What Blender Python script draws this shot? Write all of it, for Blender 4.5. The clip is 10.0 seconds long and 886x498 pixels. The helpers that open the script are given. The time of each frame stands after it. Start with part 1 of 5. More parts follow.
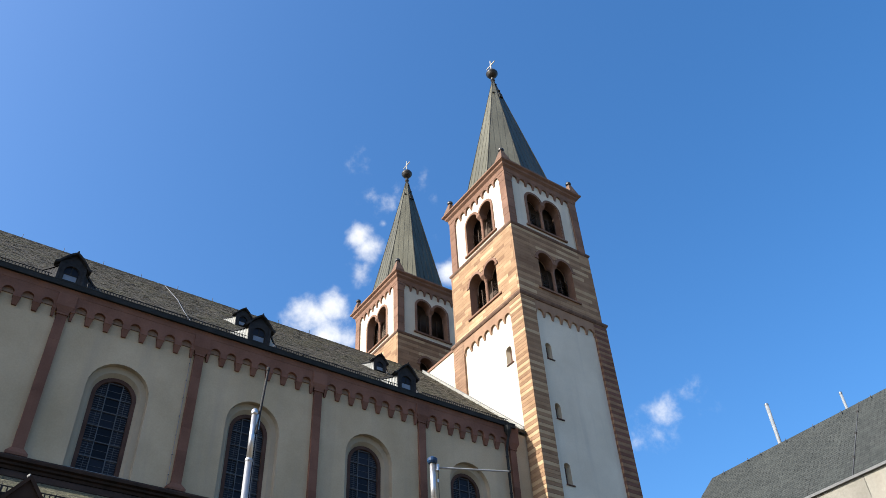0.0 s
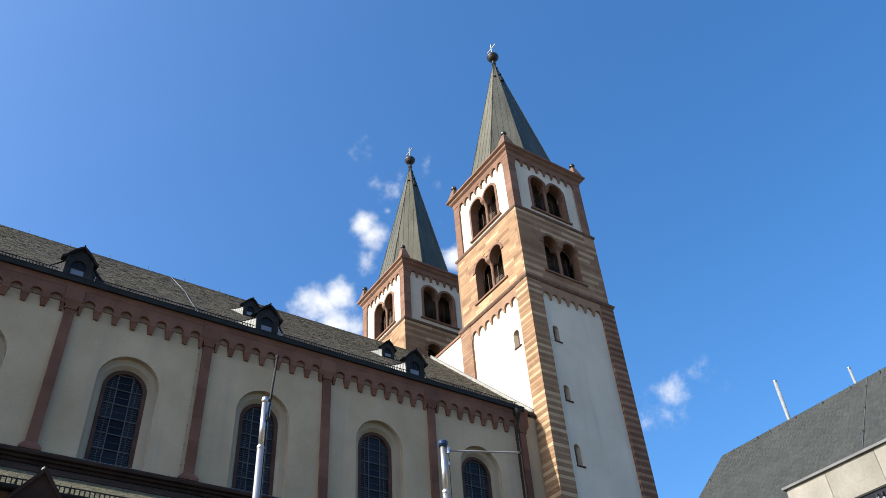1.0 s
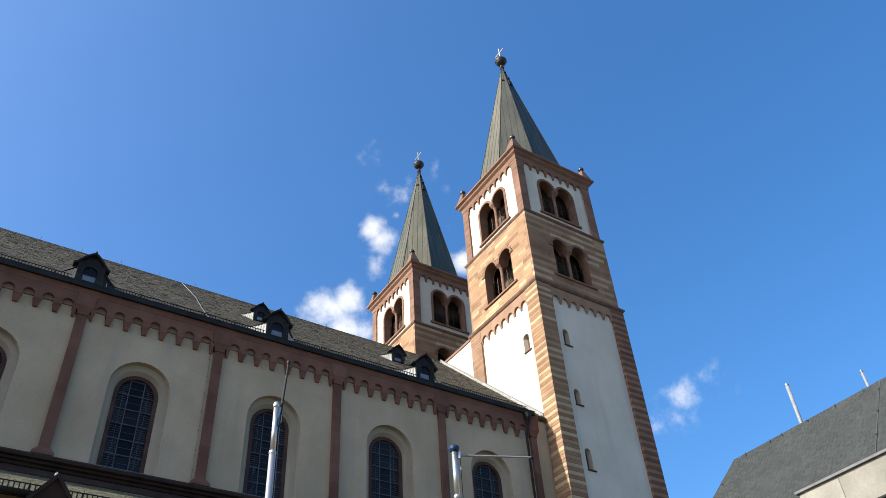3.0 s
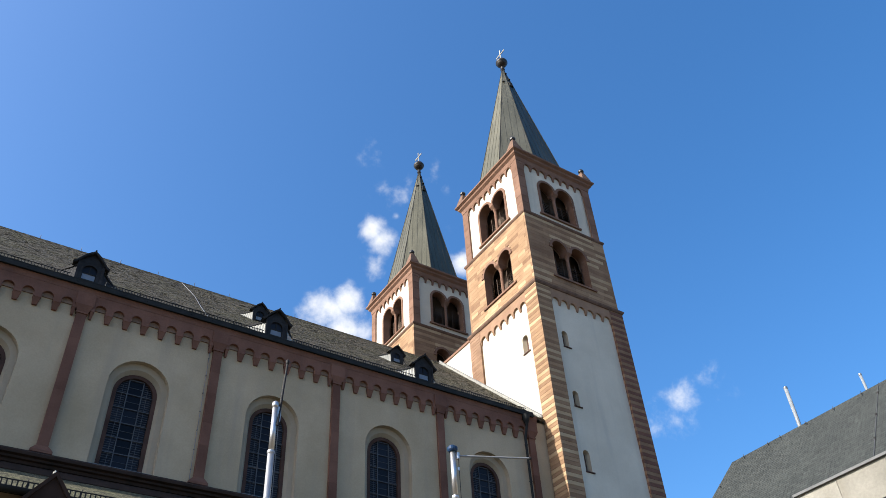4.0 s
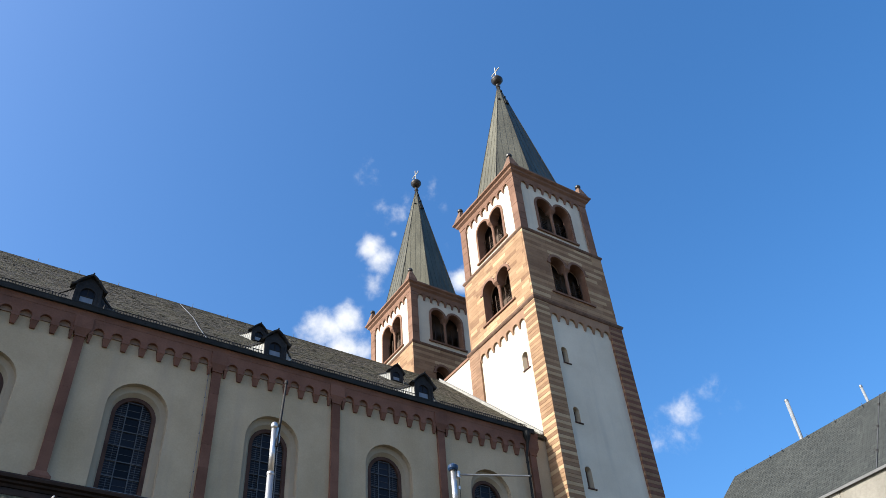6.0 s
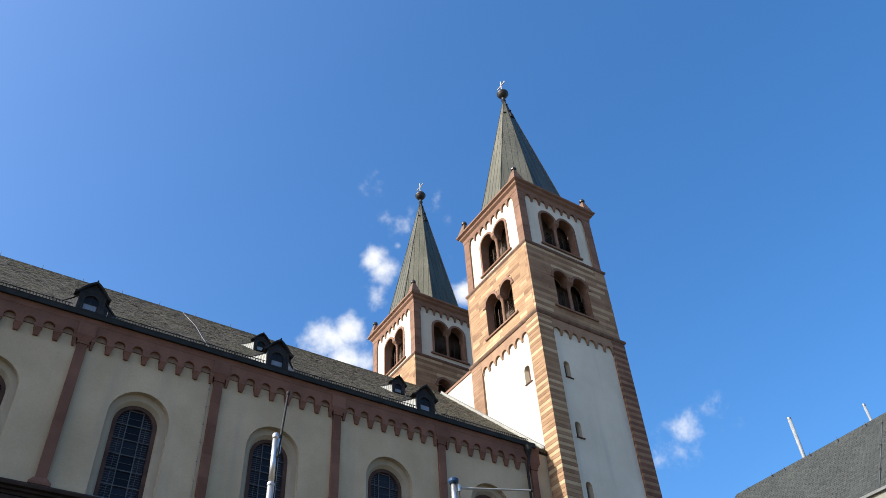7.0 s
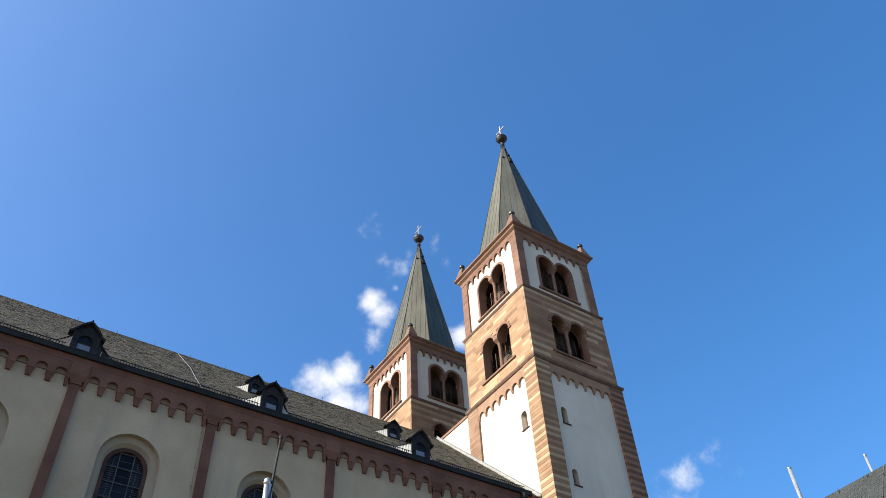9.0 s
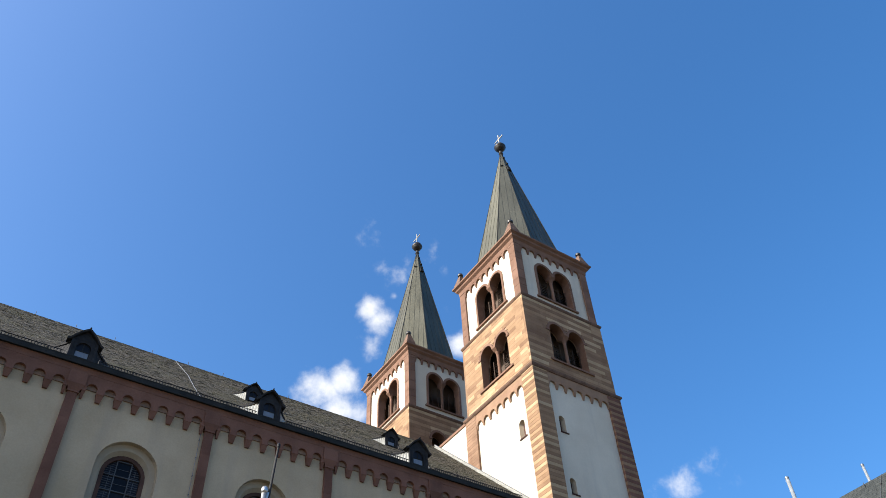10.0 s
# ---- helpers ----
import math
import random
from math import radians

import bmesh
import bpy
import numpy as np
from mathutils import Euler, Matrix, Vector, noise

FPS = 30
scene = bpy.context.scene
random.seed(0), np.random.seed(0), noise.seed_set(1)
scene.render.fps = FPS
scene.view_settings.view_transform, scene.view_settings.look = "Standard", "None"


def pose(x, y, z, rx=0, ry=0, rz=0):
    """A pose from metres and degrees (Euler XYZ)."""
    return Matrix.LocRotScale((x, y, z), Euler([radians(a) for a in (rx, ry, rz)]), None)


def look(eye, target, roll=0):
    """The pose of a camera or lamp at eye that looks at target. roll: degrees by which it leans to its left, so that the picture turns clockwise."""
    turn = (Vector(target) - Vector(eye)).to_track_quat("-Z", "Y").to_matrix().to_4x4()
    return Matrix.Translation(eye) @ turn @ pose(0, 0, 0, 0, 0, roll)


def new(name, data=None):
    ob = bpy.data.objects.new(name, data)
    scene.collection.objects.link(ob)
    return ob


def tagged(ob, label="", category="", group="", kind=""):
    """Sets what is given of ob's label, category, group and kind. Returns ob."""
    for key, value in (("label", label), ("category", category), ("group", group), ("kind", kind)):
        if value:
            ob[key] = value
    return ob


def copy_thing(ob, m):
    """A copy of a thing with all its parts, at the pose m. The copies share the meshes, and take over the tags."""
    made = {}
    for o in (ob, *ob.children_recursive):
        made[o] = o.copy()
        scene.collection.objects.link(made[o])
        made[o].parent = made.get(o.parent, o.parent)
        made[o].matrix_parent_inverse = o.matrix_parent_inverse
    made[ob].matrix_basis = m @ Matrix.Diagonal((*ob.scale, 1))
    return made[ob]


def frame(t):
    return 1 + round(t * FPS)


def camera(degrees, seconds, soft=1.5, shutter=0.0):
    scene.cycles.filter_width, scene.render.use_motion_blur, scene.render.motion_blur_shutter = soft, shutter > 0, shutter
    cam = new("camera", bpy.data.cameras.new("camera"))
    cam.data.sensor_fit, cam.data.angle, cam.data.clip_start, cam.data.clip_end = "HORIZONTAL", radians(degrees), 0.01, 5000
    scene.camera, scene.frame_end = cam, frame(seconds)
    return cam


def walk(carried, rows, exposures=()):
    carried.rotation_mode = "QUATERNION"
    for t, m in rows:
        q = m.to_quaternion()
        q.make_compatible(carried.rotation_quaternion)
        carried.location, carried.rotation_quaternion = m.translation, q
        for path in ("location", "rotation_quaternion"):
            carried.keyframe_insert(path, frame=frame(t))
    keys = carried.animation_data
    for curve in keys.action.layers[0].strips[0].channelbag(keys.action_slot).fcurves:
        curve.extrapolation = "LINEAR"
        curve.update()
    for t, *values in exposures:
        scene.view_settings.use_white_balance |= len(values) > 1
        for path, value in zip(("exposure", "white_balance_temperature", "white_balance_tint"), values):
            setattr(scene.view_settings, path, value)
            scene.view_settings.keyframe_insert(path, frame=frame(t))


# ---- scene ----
# camera
cam = camera(57.33, 10.0, soft=0.75)
PATH = [
    (0, pose(0.037, 0.000, 1.637, 131.521, 2.547, -34.423)),
    (0.5, pose(0.047, 0.002, 1.624, 131.099, 2.942, -33.716)),
    (1, pose(0.037, 0.009, 1.600, 130.589, 3.385, -33.211)),
    (1.5, pose(0.026, 0.003, 1.594, 130.481, 3.597, -33.081)),
    (2, pose(0.001, -0.012, 1.593, 130.671, 3.469, -32.340)),
    (2.5, pose(-0.000, 0.000, 1.600, 130.860, 3.337, -32.365)),
    (4, pose(-0.003, -0.002, 1.582, 130.980, 2.952, -32.791)),
    (4.5, pose(-0.012, -0.021, 1.561, 131.120, 3.177, -32.675)),
    (5, pose(-0.014, -0.027, 1.571, 131.279, 3.424, -32.440)),
    (5.5, pose(0.014, -0.011, 1.590, 131.729, 3.672, -32.317)),
    (7, pose(-0.014, -0.048, 1.566, 133.073, 2.901, -32.674)),
    (7.5, pose(0.013, -0.045, 1.596, 133.353, 2.382, -33.099)),
    (8, pose(0.015, -0.050, 1.599, 133.960, 2.129, -33.395)),
    (8.5, pose(0.026, -0.014, 1.623, 135.834, 2.637, -33.059)),
    (9, pose(0.023, -0.026, 1.617, 136.085, 2.532, -33.234)),
    (9.5, pose(0.044, 0.035, 1.684, 136.727, 2.630, -33.335)),
    (10, pose(0.001, -0.073, 1.589, 136.645, 2.497, -33.426)),
]
walk(cam, PATH)

# ---- light ----
SUN_FROM = Vector((-1.35, 0.165, 1.0)).normalized()

world = bpy.data.worlds.new("sky")
scene.world = world
world.use_nodes = True
wn, wl = world.node_tree.nodes, world.node_tree.links
wn.clear()
sky = wn.new("ShaderNodeTexSky")
sky.sky_type = "NISHITA"
sky.sun_disc = False
sky.sun_elevation = math.asin(SUN_FROM.z)
sky.sun_rotation = math.atan2(SUN_FROM.x, SUN_FROM.y)
sky.air_density, sky.dust_density, sky.ozone_density = 1.0, 2.6, 4.0


def sky_clouds():
    """White broken clouds: a noise, kept where a few soft spots lie in the sky."""
    co = wn.new("ShaderNodeTexCoord").outputs["Generated"]
    # direction, angular radius, weight
    spots = [((0.3351, 0.7277, 0.5984), 0.031, 1.25), ((0.3530, 0.7109, 0.6083), 0.025, 1.15),
             ((0.3579, 0.7335, 0.5778), 0.035, 1.10), ((0.3823, 0.7209, 0.5780), 0.025, 0.75),
             ((0.3636, 0.7044, 0.6096), 0.013, 0.60), ((0.3538, 0.6485, 0.6740), 0.021, 1.20),
             ((0.3686, 0.6509, 0.6636), 0.024, 1.10), ((0.3721, 0.6687, 0.6437), 0.021, 0.70),
             ((0.3750, 0.6224, 0.6870), 0.006, 0.55), ((0.3230, 0.5930, 0.7375), 0.024, 0.30),
             ((0.3653, 0.6051, 0.7074), 0.031, 0.34), ((0.3988, 0.5656, 0.7219), 0.025, 0.32),
             ((0.4350, 0.5944, 0.6764), 0.010, 0.30), ((0.4618, 0.6142, 0.6399), 0.020, 1.10),
             ((0.7037, 0.5309, 0.4722), 0.026, 0.72), ((0.7028, 0.5469, 0.4549), 0.028, 0.50),
             ((0.6875, 0.5640, 0.4574), 0.028, 0.44), ((0.7224, 0.4934, 0.4844), 0.028, 0.34),
             ((0.7625, 0.4674, 0.4474), 0.010, 0.25)]
    total = None
    for direction, radius, weight in spots:
        d = wn.new("ShaderNodeVectorMath")
        d.operation = "DISTANCE"
        wl.new(co, d.inputs[0])
        d.inputs[1].default_value = Vector(direction).normalized()
        m = wn.new("ShaderNodeMapRange")
        m.interpolation_type = "SMOOTHSTEP"
        m.inputs["From Min"].default_value, m.inputs["From Max"].default_value = radius * 1.45, 0.0
        m.inputs["To Min"].default_value, m.inputs["To Max"].default_value = 0.0, weight
        wl.new(d.outputs["Value"], m.inputs["Value"])
        if total is None:
            total = m.outputs[0]
        else:
            a = wn.new("ShaderNodeMath")
            a.operation = "MAXIMUM"
            wl.new(total, a.inputs[0]), wl.new(m.outputs[0], a.inputs[1])
            total = a.outputs[0]
    n = wn.new("ShaderNodeTexNoise")
    n.inputs["Scale"].default_value, n.inputs["Detail"].default_value = 34.0, 9.0
    n.inputs["Roughness"].default_value, n.inputs["Distortion"].default_value = 0.58, 0.12
    wl.new(co, n.inputs["Vector"])
    a = wn.new("ShaderNodeMath")
    a.operation = "MULTIPLY_ADD"
    wl.new(n.outputs["Fac"], a.inputs[0])
    a.inputs[1].default_value = 1.9
    wl.new(total, a.inputs[2])
    m = wn.new("ShaderNodeMapRange")
    m.interpolation_type = "SMOOTHSTEP"
    m.inputs["From Min"].default_value, m.inputs["From Max"].default_value = 1.15, 2.35
    wl.new(a.outputs[0], m.inputs["Value"])
    gate = wn.new("ShaderNodeMath")
    gate.operation = "MULTIPLY"
    gate.use_clamp = True
    g = wn.new("ShaderNodeMath")
    g.operation = "MULTIPLY"
    g.inputs[1].default_value = 5.0
    g.use_clamp = True
    wl.new(total, g.inputs[0])
    wl.new(m.outputs[0], gate.inputs[0]), wl.new(g.outputs[0], gate.inputs[1])
    return gate.outputs[0]


cloud = sky_clouds()
mix = wn.new("ShaderNodeMix")
mix.data_type = "RGBA"
wl.new(cloud, mix.inputs["Factor"])
deep = wn.new("ShaderNodeHueSaturation")
deep.inputs["Hue"].default_value, deep.inputs["Saturation"].default_value, deep.inputs["Value"].default_value = 0.5005, 1.265, 1.24
wl.new(sky.outputs[0], deep.inputs["Color"])
wl.new(deep.outputs[0], mix.inputs["A"])
mix.inputs["B"].default_value = (4.8, 4.9, 5.1, 1)
back = wn.new("ShaderNodeBackground")
back.inputs["Strength"].default_value = 0.122
wl.new(mix.outputs["Result"], back.inputs["Color"])
wl.new(back.outputs[0], wn.new("ShaderNodeOutputWorld").inputs["Surface"])

sun_data = bpy.data.lights.new("sun", "SUN")
sun_data.energy, sun_data.angle, sun_data.color = 5.0, radians(0.53), (1.0, 0.95, 0.87)
sun = new("sun", sun_data)
sun.matrix_world = look(SUN_FROM * 200, (0, 0, 0))
scene.view_settings.exposure = 0.88


# ---- materials ----
def material(name, low, high, scale=1.0, rough=0.85, metal=0.0, bump=0.15, grain=40.0, per_object=0.0, stretch=(1, 1, 1), stain=0.0, stain_colour=(0.1, 0.1, 0.09)):
    """Two-scale mottled surface; per_object varies the value from piece to piece; stain adds run-down streaks."""
    m = bpy.data.materials.new(name)
    m.use_nodes = True
    n, l = m.node_tree.nodes, m.node_tree.links
    b = n["Principled BSDF"]
    b.inputs["Roughness"].default_value, b.inputs["Metallic"].default_value = rough, metal
    if metal < 0.3:
        b.inputs["Specular IOR Level"].default_value = 0.22
    co = n.new("ShaderNodeTexCoord").outputs["Object"]
    geo = n.new("ShaderNodeNewGeometry").outputs["Position"]
    mp = n.new("ShaderNodeMapping")
    mp.inputs["Scale"].default_value = stretch
    l.new(geo, mp.inputs["Vector"])
    big = n.new("ShaderNodeTexNoise")
    big.inputs["Scale"].default_value, big.inputs["Detail"].default_value = scale, 5
    fine = n.new("ShaderNodeTexNoise")
    fine.inputs["Scale"].default_value, fine.inputs["Detail"].default_value = grain, 3
    l.new(mp.outputs[0], big.inputs["Vector"]), l.new(mp.outputs[0], fine.inputs["Vector"])
    add = n.new("ShaderNodeMath")
    add.operation = "MULTIPLY_ADD"
    add.inputs[1].default_value = 0.35
    l.new(fine.outputs["Fac"], add.inputs[0]), l.new(big.outputs["Fac"], add.inputs[2])
    value = add.outputs[0]
    if per_object:
        info = n.new("ShaderNodeObjectInfo")
        va = n.new("ShaderNodeMath")
        va.operation = "MULTIPLY_ADD"
        va.inputs[1].default_value = per_object
        l.new(info.outputs["Random"], va.inputs[0]), l.new(value, va.inputs[2])
        vs = n.new("ShaderNodeMath")
        vs.operation = "SUBTRACT"
        vs.inputs[1].default_value = per_object / 2
        l.new(va.outputs[0], vs.inputs[0])
        value = vs.outputs[0]
    ramp = n.new("ShaderNodeMapRange")
    ramp.inputs["From Min"].default_value, ramp.inputs["From Max"].default_value = 0.42, 0.92
    l.new(value, ramp.inputs["Value"])
    mx = n.new("ShaderNodeMix")
    mx.data_type = "RGBA"
    mx.inputs["A"].default_value, mx.inputs["B"].default_value = (*low, 1), (*high, 1)
    l.new(ramp.outputs[0], mx.inputs["Factor"])
    colour = mx.outputs["Result"]
    if stain:
        sm = n.new("ShaderNodeMapping")
        sm.inputs["Scale"].default_value = (1.6, 1.6, 0.12)
        l.new(geo, sm.inputs["Vector"])
        sn = n.new("ShaderNodeTexNoise")
        sn.inputs["Scale"].default_value, sn.inputs["Detail"].default_value = 1.0, 6
        l.new(sm.outputs[0], sn.inputs["Vector"])
        sr = n.new("ShaderNodeMapRange")
        sr.inputs["From Min"].default_value, sr.inputs["From Max"].default_value = 0.52, 0.78
        sr.inputs["To Max"].default_value = stain
        l.new(sn.outputs["Fac"], sr.inputs["Value"])
        sx = n.new("ShaderNodeMix")
        sx.data_type = "RGBA"
        sx.inputs["B"].default_value = (*stain_colour, 1)
        l.new(sr.outputs[0], sx.inputs["Factor"]), l.new(colour, sx.inputs["A"])
        colour = sx.outputs["Result"]
    l.new(colour, b.inputs["Base Color"])
    if bump:
        bp = n.new("ShaderNodeBump")
        bp.inputs["Strength"].default_value, bp.inputs["Distance"].default_value = bump, 0.02
        l.new(fine.outputs["Fac"], bp.inputs["Height"]), l.new(bp.outputs[0], b.inputs["Normal"])
    return m


PLASTER = material("white_lime_plaster", (0.495, 0.446, 0.352), (0.615, 0.560, 0.450), 0.5, 0.9, bump=0.35, grain=18, stain=0.45, stain_colour=(0.36, 0.34, 0.30))
CREAM = material("cream_lime_plaster", (0.338, 0.262, 0.165), (0.468, 0.368, 0.246), 0.45, 0.9, bump=0.35, grain=16, stain=0.45, stain_colour=(0.26, 0.225, 0.18))
LUNETTE = material("pale_pink_sandstone", (0.175, 0.115, 0.080), (0.250, 0.170, 0.122), 2.0, 0.9, bump=0.35, grain=14)
REVEAL = material("pale_yellow_plaster", (0.290, 0.240, 0.170), (0.360, 0.300, 0.218), 0.8, 0.9, bump=0.2, grain=16)
RED = material("red_sandstone", (0.108, 0.050, 0.033), (0.180, 0.088, 0.060), 1.2, 0.88, bump=0.4, grain=14, per_object=0.25, stain=0.35, stain_colour=(0.085, 0.048, 0.04))
PINK = material("pink_sandstone", (0.135, 0.074, 0.048), (0.215, 0.124, 0.084), 1.2, 0.88, bump=0.4, grain=14, per_object=0.25, stain=0.35, stain_colour=(0.15, 0.09, 0.07))
TAN = material("tan_pink_sandstone", (0.190, 0.112, 0.069), (0.285, 0.178, 0.112), 1.2, 0.88, bump=0.4, grain=14, per_object=0.25, stain=0.3, stain_colour=(0.14, 0.085, 0.06))
DARKSTONE = material("brown_sandstone_block", (0.180, 0.105, 0.060), (0.268, 0.166, 0.097), 1.2, 0.9, bump=0.4, grain=14, per_object=0.32)
MIDSTONE = material("tan_sandstone_block", (0.245, 0.150, 0.084), (0.335, 0.220, 0.127), 1.2, 0.9, bump=0.4, grain=14, per_object=0.32)
LIGHTSTONE = material("yellow_sandstone_block", (0.330, 0.225, 0.125), (0.435, 0.315, 0.188), 1.2, 0.9, bump=0.4, grain=14, per_object=0.32)
WEATHERED = material("weathered_brown_stone", (0.095, 0.056, 0.038), (0.178, 0.110, 0.076), 3.0, 0.9, bump=0.4, grain=14, stain=0.5, stain_colour=(0.06, 0.045, 0.035))
MORTAR = material("lime_mortar", (0.28, 0.19, 0.13), (0.40, 0.30, 0.21), 2.0, 0.95, bump=0.3)
DORMERSLATE = material("black_slate", (0.012, 0.012, 0.013), (0.032, 0.032, 0.033), 2.0, 0.85, bump=0.4, grain=10)
SPIRE = material("weathered_sheet_metal", (0.088, 0.083, 0.056), (0.150, 0.142, 0.099), 0.9, 0.50, 0.92, bump=0.1, grain=8, per_object=0.12, stretch=(1, 1, 0.25), stain=0.35, stain_colour=(0.060, 0.060, 0.046))
SEAM = material("dark_seam_metal", (0.016, 0.016, 0.014), (0.030, 0.029, 0.025), 2.0, 0.85, 0.0, bump=0.1)
IRON = material("black_iron", (0.012, 0.012, 0.012), (0.028, 0.027, 0.026), 3.0, 0.65, 0.1, bump=0.1)
GUTTER = material("dark_zinc", (0.010, 0.011, 0.010), (0.024, 0.024, 0.022), 2.0, 0.75, 0.1, bump=0.1)
CAME = material("dull_lead_came", (0.060, 0.064, 0.070), (0.105, 0.110, 0.118), 2.0, 0.7, 0.1, bump=0.0)
ZINC = material("grey_zinc", (0.140, 0.145, 0.145), (0.250, 0.255, 0.255), 2.0, 0.45, 0.5, bump=0.1)
CAPPING = material("grey_metal_capping", (0.10, 0.104, 0.104), (0.16, 0.165, 0.165), 2.0, 0.6, 0.2, bump=0.1)
LEAD = material("pale_lead_flashing", (0.200, 0.198, 0.180), (0.330, 0.325, 0.290), 3.0, 0.6, 0.2, bump=0.2, grain=20)
GOLD = material("gilded_metal", (0.420, 0.380, 0.280), (0.560, 0.510, 0.400), 3.0, 0.3, 0.8, bump=0.0)
BALL = material("dark_copper", (0.022, 0.021, 0.020), (0.050, 0.046, 0.042), 3.0, 0.45, 0.5, bump=0.1)
WOOD = material("dark_louvre_wood", (0.035, 0.022, 0.016), (0.09, 0.06, 0.042), 3.0, 0.8, bump=0.2, stretch=(1, 1, 5))
STEEL = material("brushed_steel", (0.46, 0.46, 0.45), (0.62, 0.62, 0.60), 4.0, 0.40, 0.9, bump=0.05)
BLUE = material("blue_plastic_cap", (0.014, 0.040, 0.095), (0.022, 0.060, 0.130), 4.0, 0.4, bump=0.0)
WHITEMETAL = material("white_painted_metal", (0.17, 0.185, 0.195), (0.23, 0.245, 0.255), 4.0, 0.45, bump=0.0)
LIMESTONE = material("pale_limestone_slab", (0.175, 0.166, 0.139), (0.280, 0.266, 0.226), 1.0, 0.85, bump=0.3, grain=12, per_object=0.5, stain=0.35, stain_colour=(0.20, 0.165, 0.115))
FRAMEBROWN = material("brown_window_stone", (0.050, 0.027, 0.020), (0.092, 0.050, 0.038), 2.0, 0.85, bump=0.3)
COBBLE = material("sandstone_paving", (0.095, 0.078, 0.055), (0.145, 0.121, 0.088), 0.6, 0.9, bump=0.4, grain=8)
# very dark brown: stained string course, and shade put into the buttress colour
DARKBROWN = material("dark_brown_stone", (0.018, 0.011, 0.007), (0.040, 0.023, 0.016), 2.0, 0.9, bump=0.3)
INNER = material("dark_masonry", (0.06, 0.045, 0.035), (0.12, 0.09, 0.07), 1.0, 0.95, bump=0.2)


def glass_material():
    m = bpy.data.materials.new("leaded_glass")
    m.use_nodes = True
    n, l = m.node_tree.nodes, m.node_tree.links
    b = n["Principled BSDF"]
    info = n.new("ShaderNodeObjectInfo")
    mx = n.new("ShaderNodeMix")
    mx.data_type = "RGBA"
    mx.inputs["A"].default_value, mx.inputs["B"].default_value = (0.006, 0.007, 0.010, 1), (0.020, 0.023, 0.032, 1)
    l.new(info.outputs["Random"], mx.inputs["Factor"]), l.new(mx.outputs["Result"], b.inputs["Base Color"])
    b.inputs["Roughness"].default_value = 0.3
    b.inputs["Specular IOR Level"].default_value = 0.10
    t = n.new("ShaderNodeTexNoise")
    t.inputs["Scale"].default_value = 3.0
    bp = n.new("ShaderNodeBump")
    bp.inputs["Strength"].default_value, bp.inputs["Distance"].default_value = 0.25, 0.02
    l.new(n.new("ShaderNodeNewGeometry").outputs["Position"], t.inputs["Vector"])
    l.new(t.outputs["Fac"], bp.inputs["Height"]), l.new(bp.outputs[0], b.inputs["Normal"])
    return m


